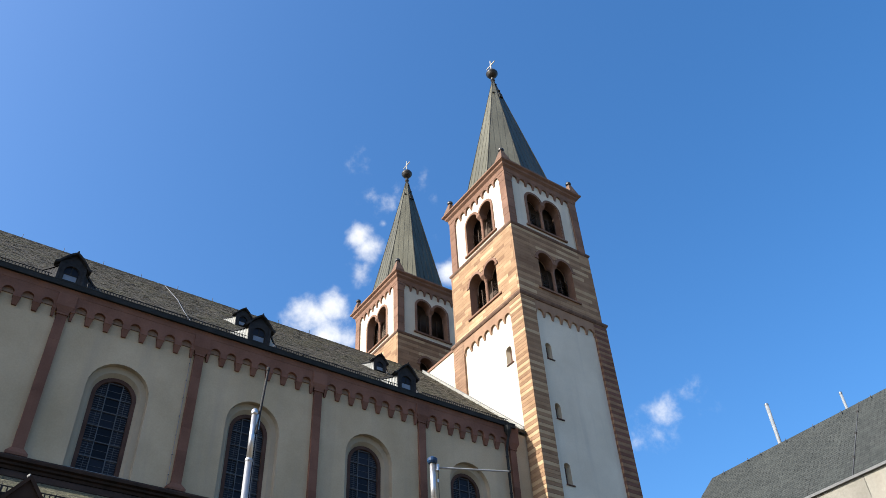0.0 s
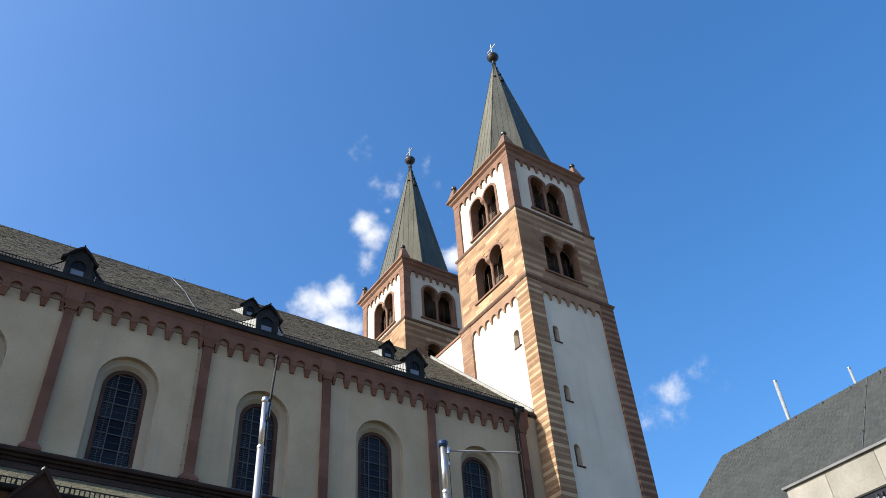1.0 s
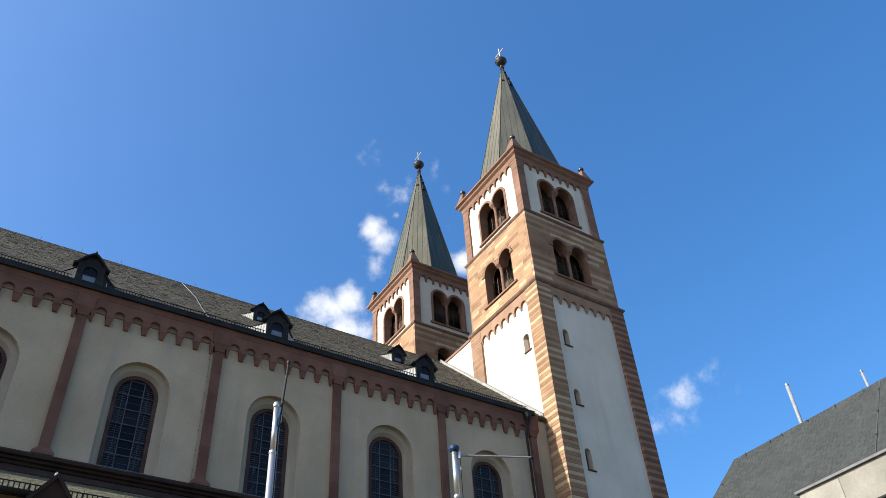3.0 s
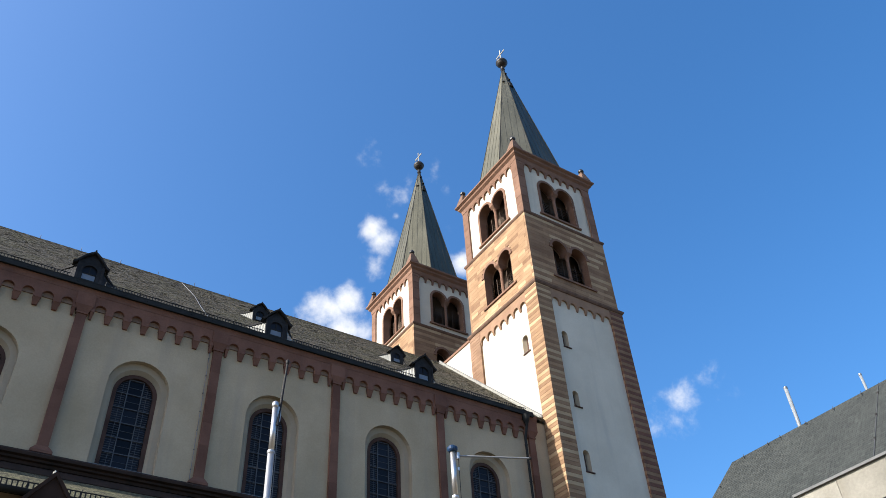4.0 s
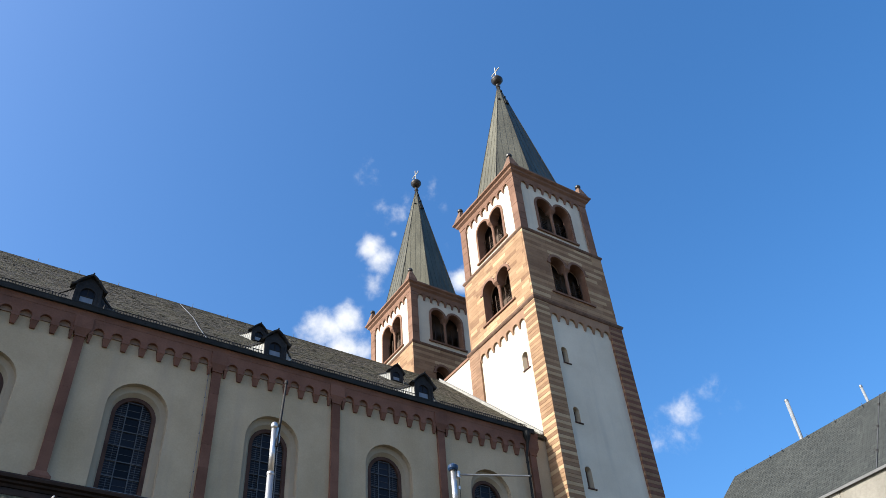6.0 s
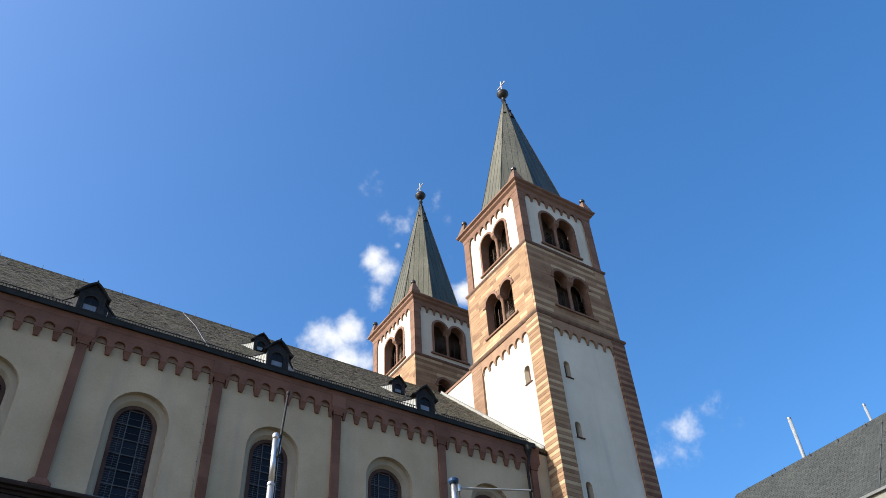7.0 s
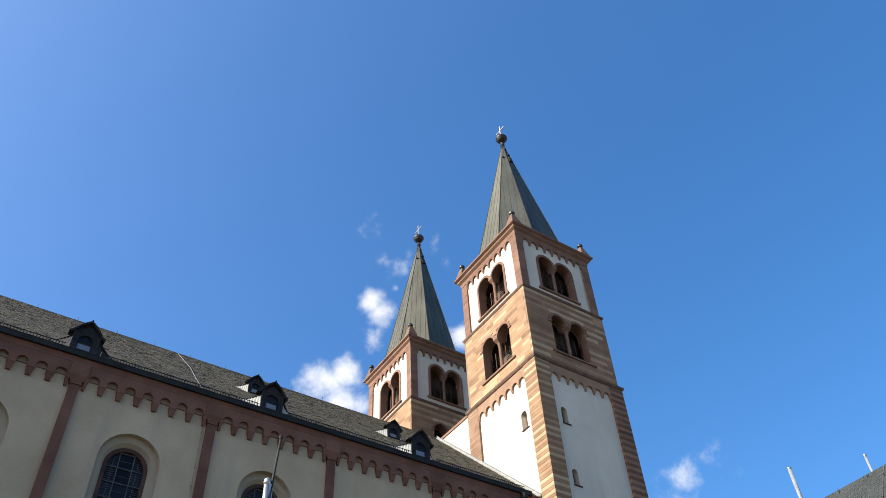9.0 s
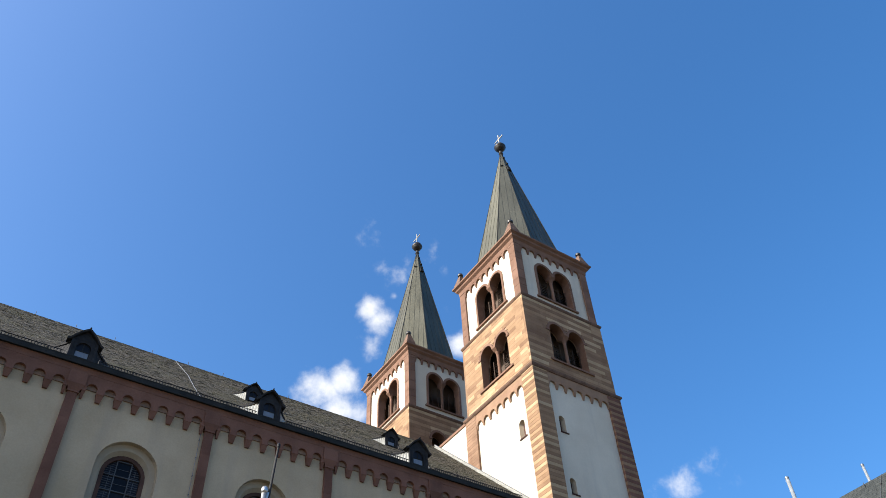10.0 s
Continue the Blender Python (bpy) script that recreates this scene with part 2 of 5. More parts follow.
def coursed(name, colours, axis, stretch, width, height, rough, moss=None, joint=0.35, vary=0.45):
    """Small roof shingles laid in rows: each one a little different, with dark joints and lapped relief."""
    m = bpy.data.materials.new(name)
    m.use_nodes = True
    n, l = m.node_tree.nodes, m.node_tree.links
    b = n["Principled BSDF"]
    b.inputs["Roughness"].default_value = rough
    b.inputs["Specular IOR Level"].default_value = 0.2
    pos = n.new("ShaderNodeNewGeometry").outputs["Position"]
    sep = n.new("ShaderNodeSeparateXYZ")
    l.new(pos, sep.inputs[0])
    com = n.new("ShaderNodeCombineXYZ")
    l.new(sep.outputs["XY".index(axis)], com.inputs[0])
    k = n.new("ShaderNodeMath")
    k.operation = "MULTIPLY"
    k.inputs[1].default_value = stretch
    l.new(sep.outputs["Z"], k.inputs[0]), l.new(k.outputs[0], com.inputs[1])
    # slightly uneven rows
    wob = n.new("ShaderNodeTexNoise")
    wob.inputs["Scale"].default_value = 1.5
    l.new(pos, wob.inputs["Vector"])
    ws = n.new("ShaderNodeVectorMath")
    ws.operation = "MULTIPLY_ADD"
    ws.inputs[1].default_value = (0.08, 0.08, 0.0)
    l.new(wob.outputs["Color"], ws.inputs[0]), l.new(com.outputs[0], ws.inputs[2])
    br = n.new("ShaderNodeTexBrick")
    br.inputs["Scale"].default_value = 1.0
    br.inputs["Brick Width"].default_value, br.inputs["Row Height"].default_value = width, height
    br.inputs["Mortar Size"].default_value, br.inputs["Mortar Smooth"].default_value = 0.012, 0.3
    br.inputs["Color1"].default_value, br.inputs["Color2"].default_value = (*colours[0], 1), (*colours[1], 1)
    br.inputs["Mortar"].default_value = (*[c * joint for c in colours[0]], 1)
    l.new(ws.outputs[0], br.inputs["Vector"])
    big = n.new("ShaderNodeTexNoise")
    big.inputs["Scale"].default_value, big.inputs["Detail"].default_value = 0.9, 7
    l.new(pos, big.inputs["Vector"])
    rowmap = n.new("ShaderNodeMapping")
    rowmap.inputs["Scale"].default_value = (5.0, 1.7, 1.0)
    l.new(com.outputs[0], rowmap.inputs["Vector"])
    rown = n.new("ShaderNodeTexNoise")
    rown.inputs["Scale"].default_value, rown.inputs["Detail"].default_value = 1.6, 6
    rown.inputs["Roughness"].default_value = 0.7
    l.new(rowmap.outputs[0], rown.inputs["Vector"])
    rr = n.new("ShaderNodeMapRange")
    rr.inputs["From Min"].default_value, rr.inputs["From Max"].default_value = 0.35, 0.65
    rr.inputs["To Min"].default_value, rr.inputs["To Max"].default_value = 1 - vary, 1 + vary
    l.new(rown.outputs["Fac"], rr.inputs["Value"])
    r = n.new("ShaderNodeMapRange")
    r.inputs["From Min"].default_value, r.inputs["From Max"].default_value = 0.45, 0.75
    r.inputs["To Max"].default_value = 0.6
    l.new(big.outputs["Fac"], r.inputs["Value"])
    mx = n.new("ShaderNodeMix")
    mx.data_type = "RGBA"
    mx.inputs["B"].default_value = (*(moss or colours[1]), 1)
    l.new(r.outputs[0], mx.inputs["Factor"]), l.new(br.outputs["Color"], mx.inputs["A"])
    sc = n.new("ShaderNodeVectorMath")
    sc.operation = "SCALE"
    l.new(mx.outputs["Result"], sc.inputs[0]), l.new(rr.outputs[0], sc.inputs["Scale"])
    l.new(sc.outputs[0], b.inputs["Base Color"])
    bp = n.new("ShaderNodeBump")
    bp.inputs["Strength"].default_value, bp.inputs["Distance"].default_value = 0.8, 0.03
    bp.invert = True
    l.new(br.outputs["Fac"], bp.inputs["Height"]), l.new(bp.outputs[0], b.inputs["Normal"])
    return m


SHINGLE = coursed("mossy_roof_shingle", ((0.034, 0.029, 0.020), (0.092, 0.078, 0.054)), "X", 1.48, 0.24, 0.19, 0.9, (0.074, 0.068, 0.034), 0.35, 0.62)
AISLE_SHINGLE = coursed("mossy_aisle_shingle", ((0.05, 0.048, 0.032), (0.13, 0.12, 0.072)), "X", 2.1, 0.22, 0.16, 0.9, (0.10, 0.10, 0.045), 0.3, 0.75)
SLATE = coursed("dark_grey_slate", ((0.030, 0.034, 0.032), (0.042, 0.046, 0.043)), "Y", 1.3, 0.34, 0.13, 0.8, (0.045, 0.050, 0.046), 0.62, 0.24)
GLASS = glass_material()


def shingle_piece():
    """Weathered shingles: each its own tone, with moss in patches."""
    m = bpy.data.materials.new("weathered_shingle_piece")
    m.use_nodes = True
    n, l = m.node_tree.nodes, m.node_tree.links
    b = n["Principled BSDF"]
    b.inputs["Roughness"].default_value, b.inputs["Specular IOR Level"].default_value = 0.9, 0.2
    geo = n.new("ShaderNodeNewGeometry")
    tone = n.new("ShaderNodeMix")
    tone.data_type = "RGBA"
    tone.inputs["A"].default_value, tone.inputs["B"].default_value = (0.036, 0.032, 0.024, 1), (0.094, 0.083, 0.061, 1)
    l.new(geo.outputs["Random Per Island"], tone.inputs["Factor"])
    patch = n.new("ShaderNodeTexNoise")
    patch.inputs["Scale"].default_value, patch.inputs["Detail"].default_value = 0.7, 7
    l.new(geo.outputs["Position"], patch.inputs["Vector"])
    r = n.new("ShaderNodeMapRange")
    r.inputs["From Min"].default_value, r.inputs["From Max"].default_value = 0.45, 0.70
    r.inputs["To Max"].default_value = 0.65
    l.new(patch.outputs["Fac"], r.inputs["Value"])
    mx = n.new("ShaderNodeMix")
    mx.data_type = "RGBA"
    mx.inputs["B"].default_value = (0.070, 0.066, 0.036, 1)
    l.new(r.outputs[0], mx.inputs["Factor"]), l.new(tone.outputs["Result"], mx.inputs["A"])
    l.new(mx.outputs["Result"], b.inputs["Base Color"])
    fine = n.new("ShaderNodeTexNoise")
    fine.inputs["Scale"].default_value = 25.0
    l.new(geo.outputs["Position"], fine.inputs["Vector"])
    bp = n.new("ShaderNodeBump")
    bp.inputs["Strength"].default_value, bp.inputs["Distance"].default_value = 0.4, 0.02
    l.new(fine.outputs["Fac"], bp.inputs["Height"]), l.new(bp.outputs[0], b.inputs["Normal"])
    return m


SHINGLE_PIECE = shingle_piece()
# pale blue base colour stands in for the sky mirrored in the pane
PANE = material("sky_tinted_dormer_glass", (0.130, 0.155, 0.190), (0.190, 0.220, 0.260), 3.0, 0.25, bump=0.0)


# ---- mesh helpers ----
def part(name, bm, mat, parent=None, label="", smooth=False):
    """Link a bmesh as one mesh object under a thing or a part."""
    me = bpy.data.meshes.new(name)
    bmesh.ops.recalc_face_normals(bm, faces=bm.faces)
    bm.to_mesh(me)
    bm.free()
    me.materials.append(mat)
    if smooth:
        for p in me.polygons:
            p.use_smooth = True
    return place(name, me, parent, label)


def place(name, me, parent=None, label="", m=None):
    ob = new(name, me)
    if parent is not None:
        ob.parent = parent
    if m is not None:
        ob.matrix_basis = m
    return tagged(ob, label) if label else ob


def empty(name, m=None):
    ob = new(name)
    ob.empty_display_size = 0.2
    if m is not None:
        ob.matrix_basis = m
    return ob


def box(bm, x0, x1, y0, y1, z0, z1, f=None):
    """An axis-aligned box; f maps its corners."""
    f = f or (lambda x, y, z: (x, y, z))
    v = [bm.verts.new(f(x, y, z)) for z in (z0, z1) for y in (y0, y1) for x in (x0, x1)]
    for a in ((0, 1, 3, 2), (4, 6, 7, 5), (0, 4, 5, 1), (2, 3, 7, 6), (0, 2, 6, 4), (1, 5, 7, 3)):
        bm.faces.new([v[i] for i in a])
    return v


def boxes(*sizes, f=None):
    bm = bmesh.new()
    for s in sizes:
        box(bm, *s, f=f)
    return bm


def block_mesh(name, sx, sy, sz, mat, chamfer=0.012):
    """A squared stone with chamfered edges, centred on its base point."""
    bm = bmesh.new()
    box(bm, -sx / 2, sx / 2, -sy / 2, sy / 2, 0, sz)
    bmesh.ops.bevel(bm, geom=list(bm.edges), offset=chamfer, segments=1, affect="EDGES")
    me = bpy.data.meshes.new(name)
    bmesh.ops.recalc_face_normals(bm, faces=bm.faces)
    bm.to_mesh(me)
    bm.free()
    me.materials.append(mat)
    return me


def sheet(bm, a, b, f):
    """Quads between two rows of points of equal length, through the map f."""
    va, vb = [bm.verts.new(f(*p)) for p in a], [bm.verts.new(f(*p)) for p in b]
    for i in range(len(a) - 1):
        bm.faces.new((va[i], va[i + 1], vb[i + 1], vb[i]))


def arch(uc, r, zb, zs, d, n=14):
    """An arched outline from the left foot over the crown to the right foot, at depth d."""
    pts = [(uc - r, d, zb)]
    pts += [(uc + r * math.cos(math.pi * (1 - i / n)), d, zs + r * math.sin(math.pi * i / n)) for i in range(n + 1)]
    return pts + [(uc + r, d, zb)]


def arched_wall(bm, f, u0, u1, z0, z1, openings, depth, inner_r=None, closed=True):
    """A wall of that depth with arched openings (centre, radius, sill, springing), all cut through."""
    for d in (0, depth) if closed else (0,):
        u = u0
        for uc, r, zb, zs in openings:
            sheet(bm, [(u, d, z0), (uc - r, d, z0)], [(u, d, z1), (uc - r, d, z1)], f)
            if zb > z0:
                sheet(bm, [(uc - r, d, z0), (uc + r, d, z0)], [(uc - r, d, zb), (uc + r, d, zb)], f)
            line = arch(uc, r, zb, zs, d)[1:-1]
            sheet(bm, line, [(p[0], d, z1) for p in line], f)
            u = uc + r
        sheet(bm, [(u, d, z0), (u1, d, z0)], [(u, d, z1), (u1, d, z1)], f)
    for uc, r, zb, zs in openings:
        a, b = arch(uc, r, zb, zs, 0), arch(uc, r, zb, zs, depth)
        sheet(bm, a + [a[0]], b + [b[0]], f)
    ends = [(u0, 0, z0), (u1, 0, z0), (u1, 0, z1), (u0, 0, z1), (u0, 0, z0)]
    if closed:
        sheet(bm, ends, [(p[0], depth, p[2]) for p in ends], f)
    bmesh.ops.remove_doubles(bm, verts=bm.verts, dist=0.0005)


def twin_wall(bm, f, u0, u1, z0, z1, half, r, zb, zs, depth):
    """A wall with one opening that ends in two arches, which meet over a free-standing column."""
    w = half + r
    g = half - r
    for d in (0, depth):
        for a, b, lo, hi in ((u0, -w, z0, z1), (w, u1, z0, z1), (-w, w, z0, zb), (-g, g, zs, z1)):
            sheet(bm, [(a, d, lo), (b, d, lo)], [(a, d, hi), (b, d, hi)], f)
        for s in (-half, half):
            line = arch(s, r, zb, zs, d)[1:-1]
            sheet(bm, line, [(p[0], d, z1) for p in line], f)
    edge = [(-w, 0, zb), *arch(-half, r, zb, zs, 0)[1:-1], *arch(half, r, zb, zs, 0)[1:-1], (w, 0, zb), (-w, 0, zb)]
    sheet(bm, edge, [(p[0], depth, p[2]) for p in edge], f)
    ends = [(u0, 0, z0), (u1, 0, z0), (u1, 0, z1), (u0, 0, z1), (u0, 0, z0)]
    sheet(bm, ends, [(p[0], depth, p[2]) for p in ends], f)
    bmesh.ops.remove_doubles(bm, verts=bm.verts, dist=0.0005)


def ring(bm, f, uc, r0, r1, zb, zs, d0, d1, n=14):
    """An arched moulding between radii r0 and r1, from depth d0 (front) to d1."""
    a, b = arch(uc, r0, zb, zs, d0, n), arch(uc, r1, zb, zs, d0, n)
    c, e = arch(uc, r0, zb, zs, d1, n), arch(uc, r1, zb, zs, d1, n)
    sheet(bm, a, b, f), sheet(bm, a, c, f), sheet(bm, b, e, f), sheet(bm, c, e, f)
    for k in (0, -1):
        bm.faces.new([bm.verts.new(f(*p)) for p in (a[k], b[k], e[k], c[k])])


def frieze(bm, f, u0, u1, n, z_top, z_spring, z_foot, d0, d1, corbel=0.16, stepped=False):
    """A round-arched corbel frieze: small arches on tapered corbels, hanging from a band."""
    step = (u1 - u0) / n
    r = (step - corbel) / 2
    for i in range(n):
        uc = u0 + (i + 0.5) * step
        line = [(uc - step / 2, d0, z_spring)] + arch(uc, r, z_spring, z_spring, d0, 10)[1:-1] + [(uc + step / 2, d0, z_spring)]
        back = [(p[0], d1, p[2]) for p in line]
        sheet(bm, line, [(p[0], d0, z_top) for p in line], f)
        sheet(bm, line, back, f)
    sheet(bm, [(u0, d0, z_top), (u1, d0, z_top)], [(u0, d1, z_top), (u1, d1, z_top)], f)
    for i in range(n + 1):
        uc, w = u0 + i * step, corbel / 2
        lo, hi = (uc - w if i else uc), (uc + w if i < n else uc)
        z_head = z_spring - (z_spring - z_foot) * 0.36 if stepped else z_spring
        if stepped:
            # a square head, a shade proud of the band, over the tapered foot
            e = 0.012
            box(bm, lo - (e if i else 0), hi + (e if i < n else 0), d0 - e, d1, z_head, z_spring + 0.015, f)
        t = 0.66 if stepped else 0.74
        top = [(lo, d0, z_head), (hi, d0, z_head), (hi, d1, z_head), (lo, d1, z_head)]
        mid_d = d0 + (d1 - d0) * 0.55
        c = (lo + hi) / 2
        bot = [(c + (p[0] - c) * t, mid_d if p[1] == d0 else d1, z_foot) for p in top]
        sheet(bm, top + [top[0]], bot + [bot[0]], f)
        bm.faces.new([bm.verts.new(f(*p)) for p in bot])


def lunettes(bm, f, u0, u1, n, z_spring, d0, d1, corbel):
    """The stone fields that fill the small arches of a frieze down to their springing."""
    step = (u1 - u0) / n
    r = (step - corbel) / 2
    for i in range(n):
        uc = u0 + (i + 0.5) * step
        line = arch(uc, r + 0.004, z_spring, z_spring, d0, 10)[1:-1]
        bm.faces.new([bm.verts.new(f(*p)) for p in line])
        sheet(bm, [line[0], line[-1]], [(p[0], d1, p[2]) for p in (line[0], line[-1])], f)


def profile_run(bm, f, u0, u1, outline):
    """A moulding: an outline of (depth, z) pairs swept from u0 to u1, with closed ends."""
    a, b = [(u0, d, z) for d, z in outline], [(u1, d, z) for d, z in outline]
    sheet(bm, a + [a[0]], b + [b[0]], f)
    for row in (a, b):
        bm.faces.new([bm.verts.new(f(*p)) for p in row])


def square_ring(bm, outline):
    """A moulding swept round a square tower: an outline of (half width, z) pairs."""
    corners = [[bm.verts.new((sx * h, sy * h, z)) for h, z in outline] for sx, sy in ((-1, -1), (1, -1), (1, 1), (-1, 1))]
    n = len(outline)
    for k in range(4):
        a, b = corners[k], corners[(k + 1) % 4]
        for i in range(n):
            bm.faces.new((a[i], a[(i + 1) % n], b[(i + 1) % n], b[i]))


def lathe(bm, profile, n=20, centre=(0, 0), f=None):
    """A turned body from (radius, z) pairs."""
    f = f or (lambda x, y, z: (x, y, z))
    rows = [[bm.verts.new(f(centre[0] + r * math.cos(2 * math.pi * i / n), centre[1] + r * math.sin(2 * math.pi * i / n), z)) for i in range(n)] for r, z in profile]
    for a, b in zip(rows, rows[1:]):
        for i in range(n):
            bm.faces.new((a[i], a[(i + 1) % n], b[(i + 1) % n], b[i]))
    bm.faces.new(rows[0]), bm.faces.new(rows[-1])


def tube(bm, a, b, r0, r1=None, n=10):
    """A round bar from a to b."""
    a, b = Vector(a), Vector(b)
    q = (b - a).to_track_quat("Z", "Y").to_matrix()
    r1 = r0 if r1 is None else r1
    rows = [[bm.verts.new(p + q @ Vector((r * math.cos(2 * math.pi * i / n), r * math.sin(2 * math.pi * i / n), 0))) for i in range(n)] for p, r in ((a, r0), (b, r1))]
    for i in range(n):
        bm.faces.new((rows[0][i], rows[0][(i + 1) % n], rows[1][(i + 1) % n], rows[1][i]))
    bm.faces.new(rows[0]), bm.faces.new(rows[1])


# ---- ground ----
g = bmesh.new()
box(g, -900, 900, -900, 900, -0.4, 0.0)
tagged(part("ground", g, COBBLE), "warm sandstone paving of the square round the church", "ground", kind="structure")

# ---- nave: measures ----
WALL_Y, AXIS_Y, FAR_Y = 27.92, 36.9, 45.88
NAVE_X0, NAVE_X1 = -15.0, 25.36
BAY, PIL0 = 5.4, 2.727
STRING_Z, CAP_Z, EAVE_Z, RIDGE_Z = 14.80, 20.60, 21.80, 30.55
PILS = [PIL0 + BAY * k for k in range(-1, 5)]
WINS = [PIL0 + BAY * (k + 0.5) for k in range(-1, 4)]
GLASS_D = 0.52


def south(u, d, z):
    return (u, WALL_Y + d, z)


def nave():
    bm = bmesh.new()
    arched_wall(bm, south, NAVE_X0, NAVE_X1, 10.0, EAVE_Z - 0.1, [(x - 0.04, 1.15, STRING_Z + 0.08, 18.16) for x in WINS], 0.14)
    wall = tagged(part("wall_south", bm, CREAM), "cream plastered clerestory wall of the church nave", "wall", kind="structure")
    bm = boxes((NAVE_X0, NAVE_X1, WALL_Y + 1.0, FAR_Y, 0.0, EAVE_Z - 0.1))
    tagged(part("wall_core", bm, CREAM), "plain plastered body of the church nave", "wall", kind="structure")
    for x in WINS:
        nave_window(x)
    for x in PILS:
        pilaster(x)
    # corbel frieze, one piece a bay
    for i, x in enumerate(PILS):
        u0 = x + 0.27
        u1 = PILS[i + 1] - 0.27 if i + 1 < len(PILS) else NAVE_X1 - 0.02
        n = 7
        if i + 1 == len(PILS):
            break
        bm = bmesh.new()
        frieze(bm, south, u0, u1, n, 21.60, 20.93, 20.47, -0.18, 0.0, 0.265, stepped=True)
        band = tagged(part("corbel_frieze", bm, RED), "red sandstone round-arched frieze under the nave eaves", "frieze", "nave friezes", "structure")
        bm = bmesh.new()
        lunettes(bm, south, u0, u1, n, 20.93, -0.05, 0.0, 0.265)
        part("lunette_fields", bm, LUNETTE, band, "pinkish stone fields inside the arches")
    bm = bmesh.new()
    profile_run(bm, south, PILS[0], PILS[-1] + 0.4, [(0.0, 21.50), (-0.19, 21.50), (-0.20, 21.60), (-0.23, 21.70), (-0.24, 21.84), (0.0, 21.86)])
    tagged(part("eaves_cornice", bm, RED), "red sandstone cornice along the nave eaves", "cornice", kind="structure")
    bm = bmesh.new()
    profile_run(bm, south, NAVE_X0, NAVE_X1 - 0.03, [(0.0, 14.36), (-0.10, 14.36), (-0.12, 14.46), (-0.20, 14.49), (-0.20, 14.57), (-0.30, 14.61), (-0.30, 14.71), (-0.22, 14.80), (0.0, 14.84)])
    tagged(part("string_course", bm, DARKBROWN), "moulded brown sandstone string course under the windows", "moulding", kind="structure")
    return wall


def nave_window(x):
    root = empty("window_1", pose(x - 0.04, WALL_Y, STRING_Z))
    tagged(root, "tall round-arched church window with leaded dark panes", "window", "nave windows", "structure")

    def f(u, d, z):
        return (u, d, z - STRING_Z)
    zb, zs = STRING_Z + 0.08, 18.16
    bm = bmesh.new()
    steps = [arch(0, 1.15, zb, zs, 0.004), arch(0, 1.14, zb + 0.02, zs, 0.22), arch(0, 0.93, zb + 0.05, zs - 0.03, 0.25), arch(0, 0.82, zb + 0.18, zs - 0.06, 0.42)]
    for a, b in zip(steps, steps[1:]):
        sheet(bm, a, b, f)
    part("splayed_reveal", bm, REVEAL, root, "pale yellow plastered reveal")
    bm = bmesh.new()
    sheet(bm, [(-1.13, 0.002, zb), (1.13, 0.002, zb)], [(-0.80, 0.42, zb + 0.18), (0.80, 0.42, zb + 0.18)], f)
    box(bm, -1.1, 1.1, -0.06, 0.02, zb - 0.06, zb + 0.01, f)
    part("sill", bm, ZINC, root, "grey metal-covered sill")
    bm = bmesh.new()
    ring(bm, f, 0, 0.68, 0.83, zb + 0.16, zs - 0.07, 0.40, 0.60)
    part("stone_frame", bm, FRAMEBROWN, root, "brown stone inner frame")
    # panes between the bars, one arched top row and rectangular rows
    w, top = 0.68, zs - 0.07
    z = zb + 0.17
    lines_u = (-w, -0.27, 0.27, w)
    step = (top - z) / 5
    for i in range(5):
        for j in range(3):
            bm = boxes((lines_u[j] + 0.004, lines_u[j + 1] - 0.004, GLASS_D, GLASS_D + 0.015, z + i * step + 0.004, z + (i + 1) * step - 0.004), f=f)
            part("pane", bm, GLASS, root)
    for j in range(3):
        a0, a1 = lines_u[j], lines_u[j + 1]
        us = [a0 + (a1 - a0) * k / 8 for k in range(9)]
        bm = bmesh.new()
        up = [(u, GLASS_D, top + math.sqrt(max(w * w - u * u, 0)) + 0.001) for u in us]
        sheet(bm, [(u, GLASS_D, top) for u in us], up, f)
        sheet(bm, [(u, GLASS_D + 0.015, top) for u in us], [(p[0], GLASS_D + 0.015, p[2]) for p in up], f)
        part("pane", bm, GLASS, root)
    bm = bmesh.new()
    for u in (-0.27, 0.27):
        box(bm, u - 0.018, u + 0.018, GLASS_D - 0.05, GLASS_D - 0.005, z, top + 0.6, f)
    for i in range(7):
        zz = z + i * step
        hw = w if zz <= top else math.sqrt(max(w * w - (zz - top) ** 2, 0.01))
        box(bm, -hw, hw, GLASS_D - 0.055, GLASS_D - 0.004, zz - 0.017, zz + 0.017, f)
    part("leading", bm, CAME, root, "grey iron bars")
    bm = bmesh.new()
    n = int((top + w - z) / 0.088)
    for i in range(n):
        zz = z + (i + 0.5) * 0.088
        hw = w if zz <= top else math.sqrt(max(w * w - (zz - top) ** 2, 0.0))
        for s in (-1, 1):
            if hw > 0.32:
                a0, a1 = sorted((s * 0.29, s * (hw - 0.02)))
                box(bm, a0, a1, GLASS_D - 0.016, GLASS_D - 0.003, zz - 0.007, zz + 0.007, f)
    for s in (-1, 1):
        box(bm, s * 0.46 - 0.007, s * 0.46 + 0.007, GLASS_D - 0.017, GLASS_D - 0.002, z, top + 0.35, f)
    for i in range(6):
        box(bm, -0.27, 0.27, GLASS_D - 0.016, GLASS_D - 0.003, z + (i + 0.5) * step - 0.006, z + (i + 0.5) * step + 0.006, f)
    part("lead_cames", bm, CAME, root, "thin grey lead lines")


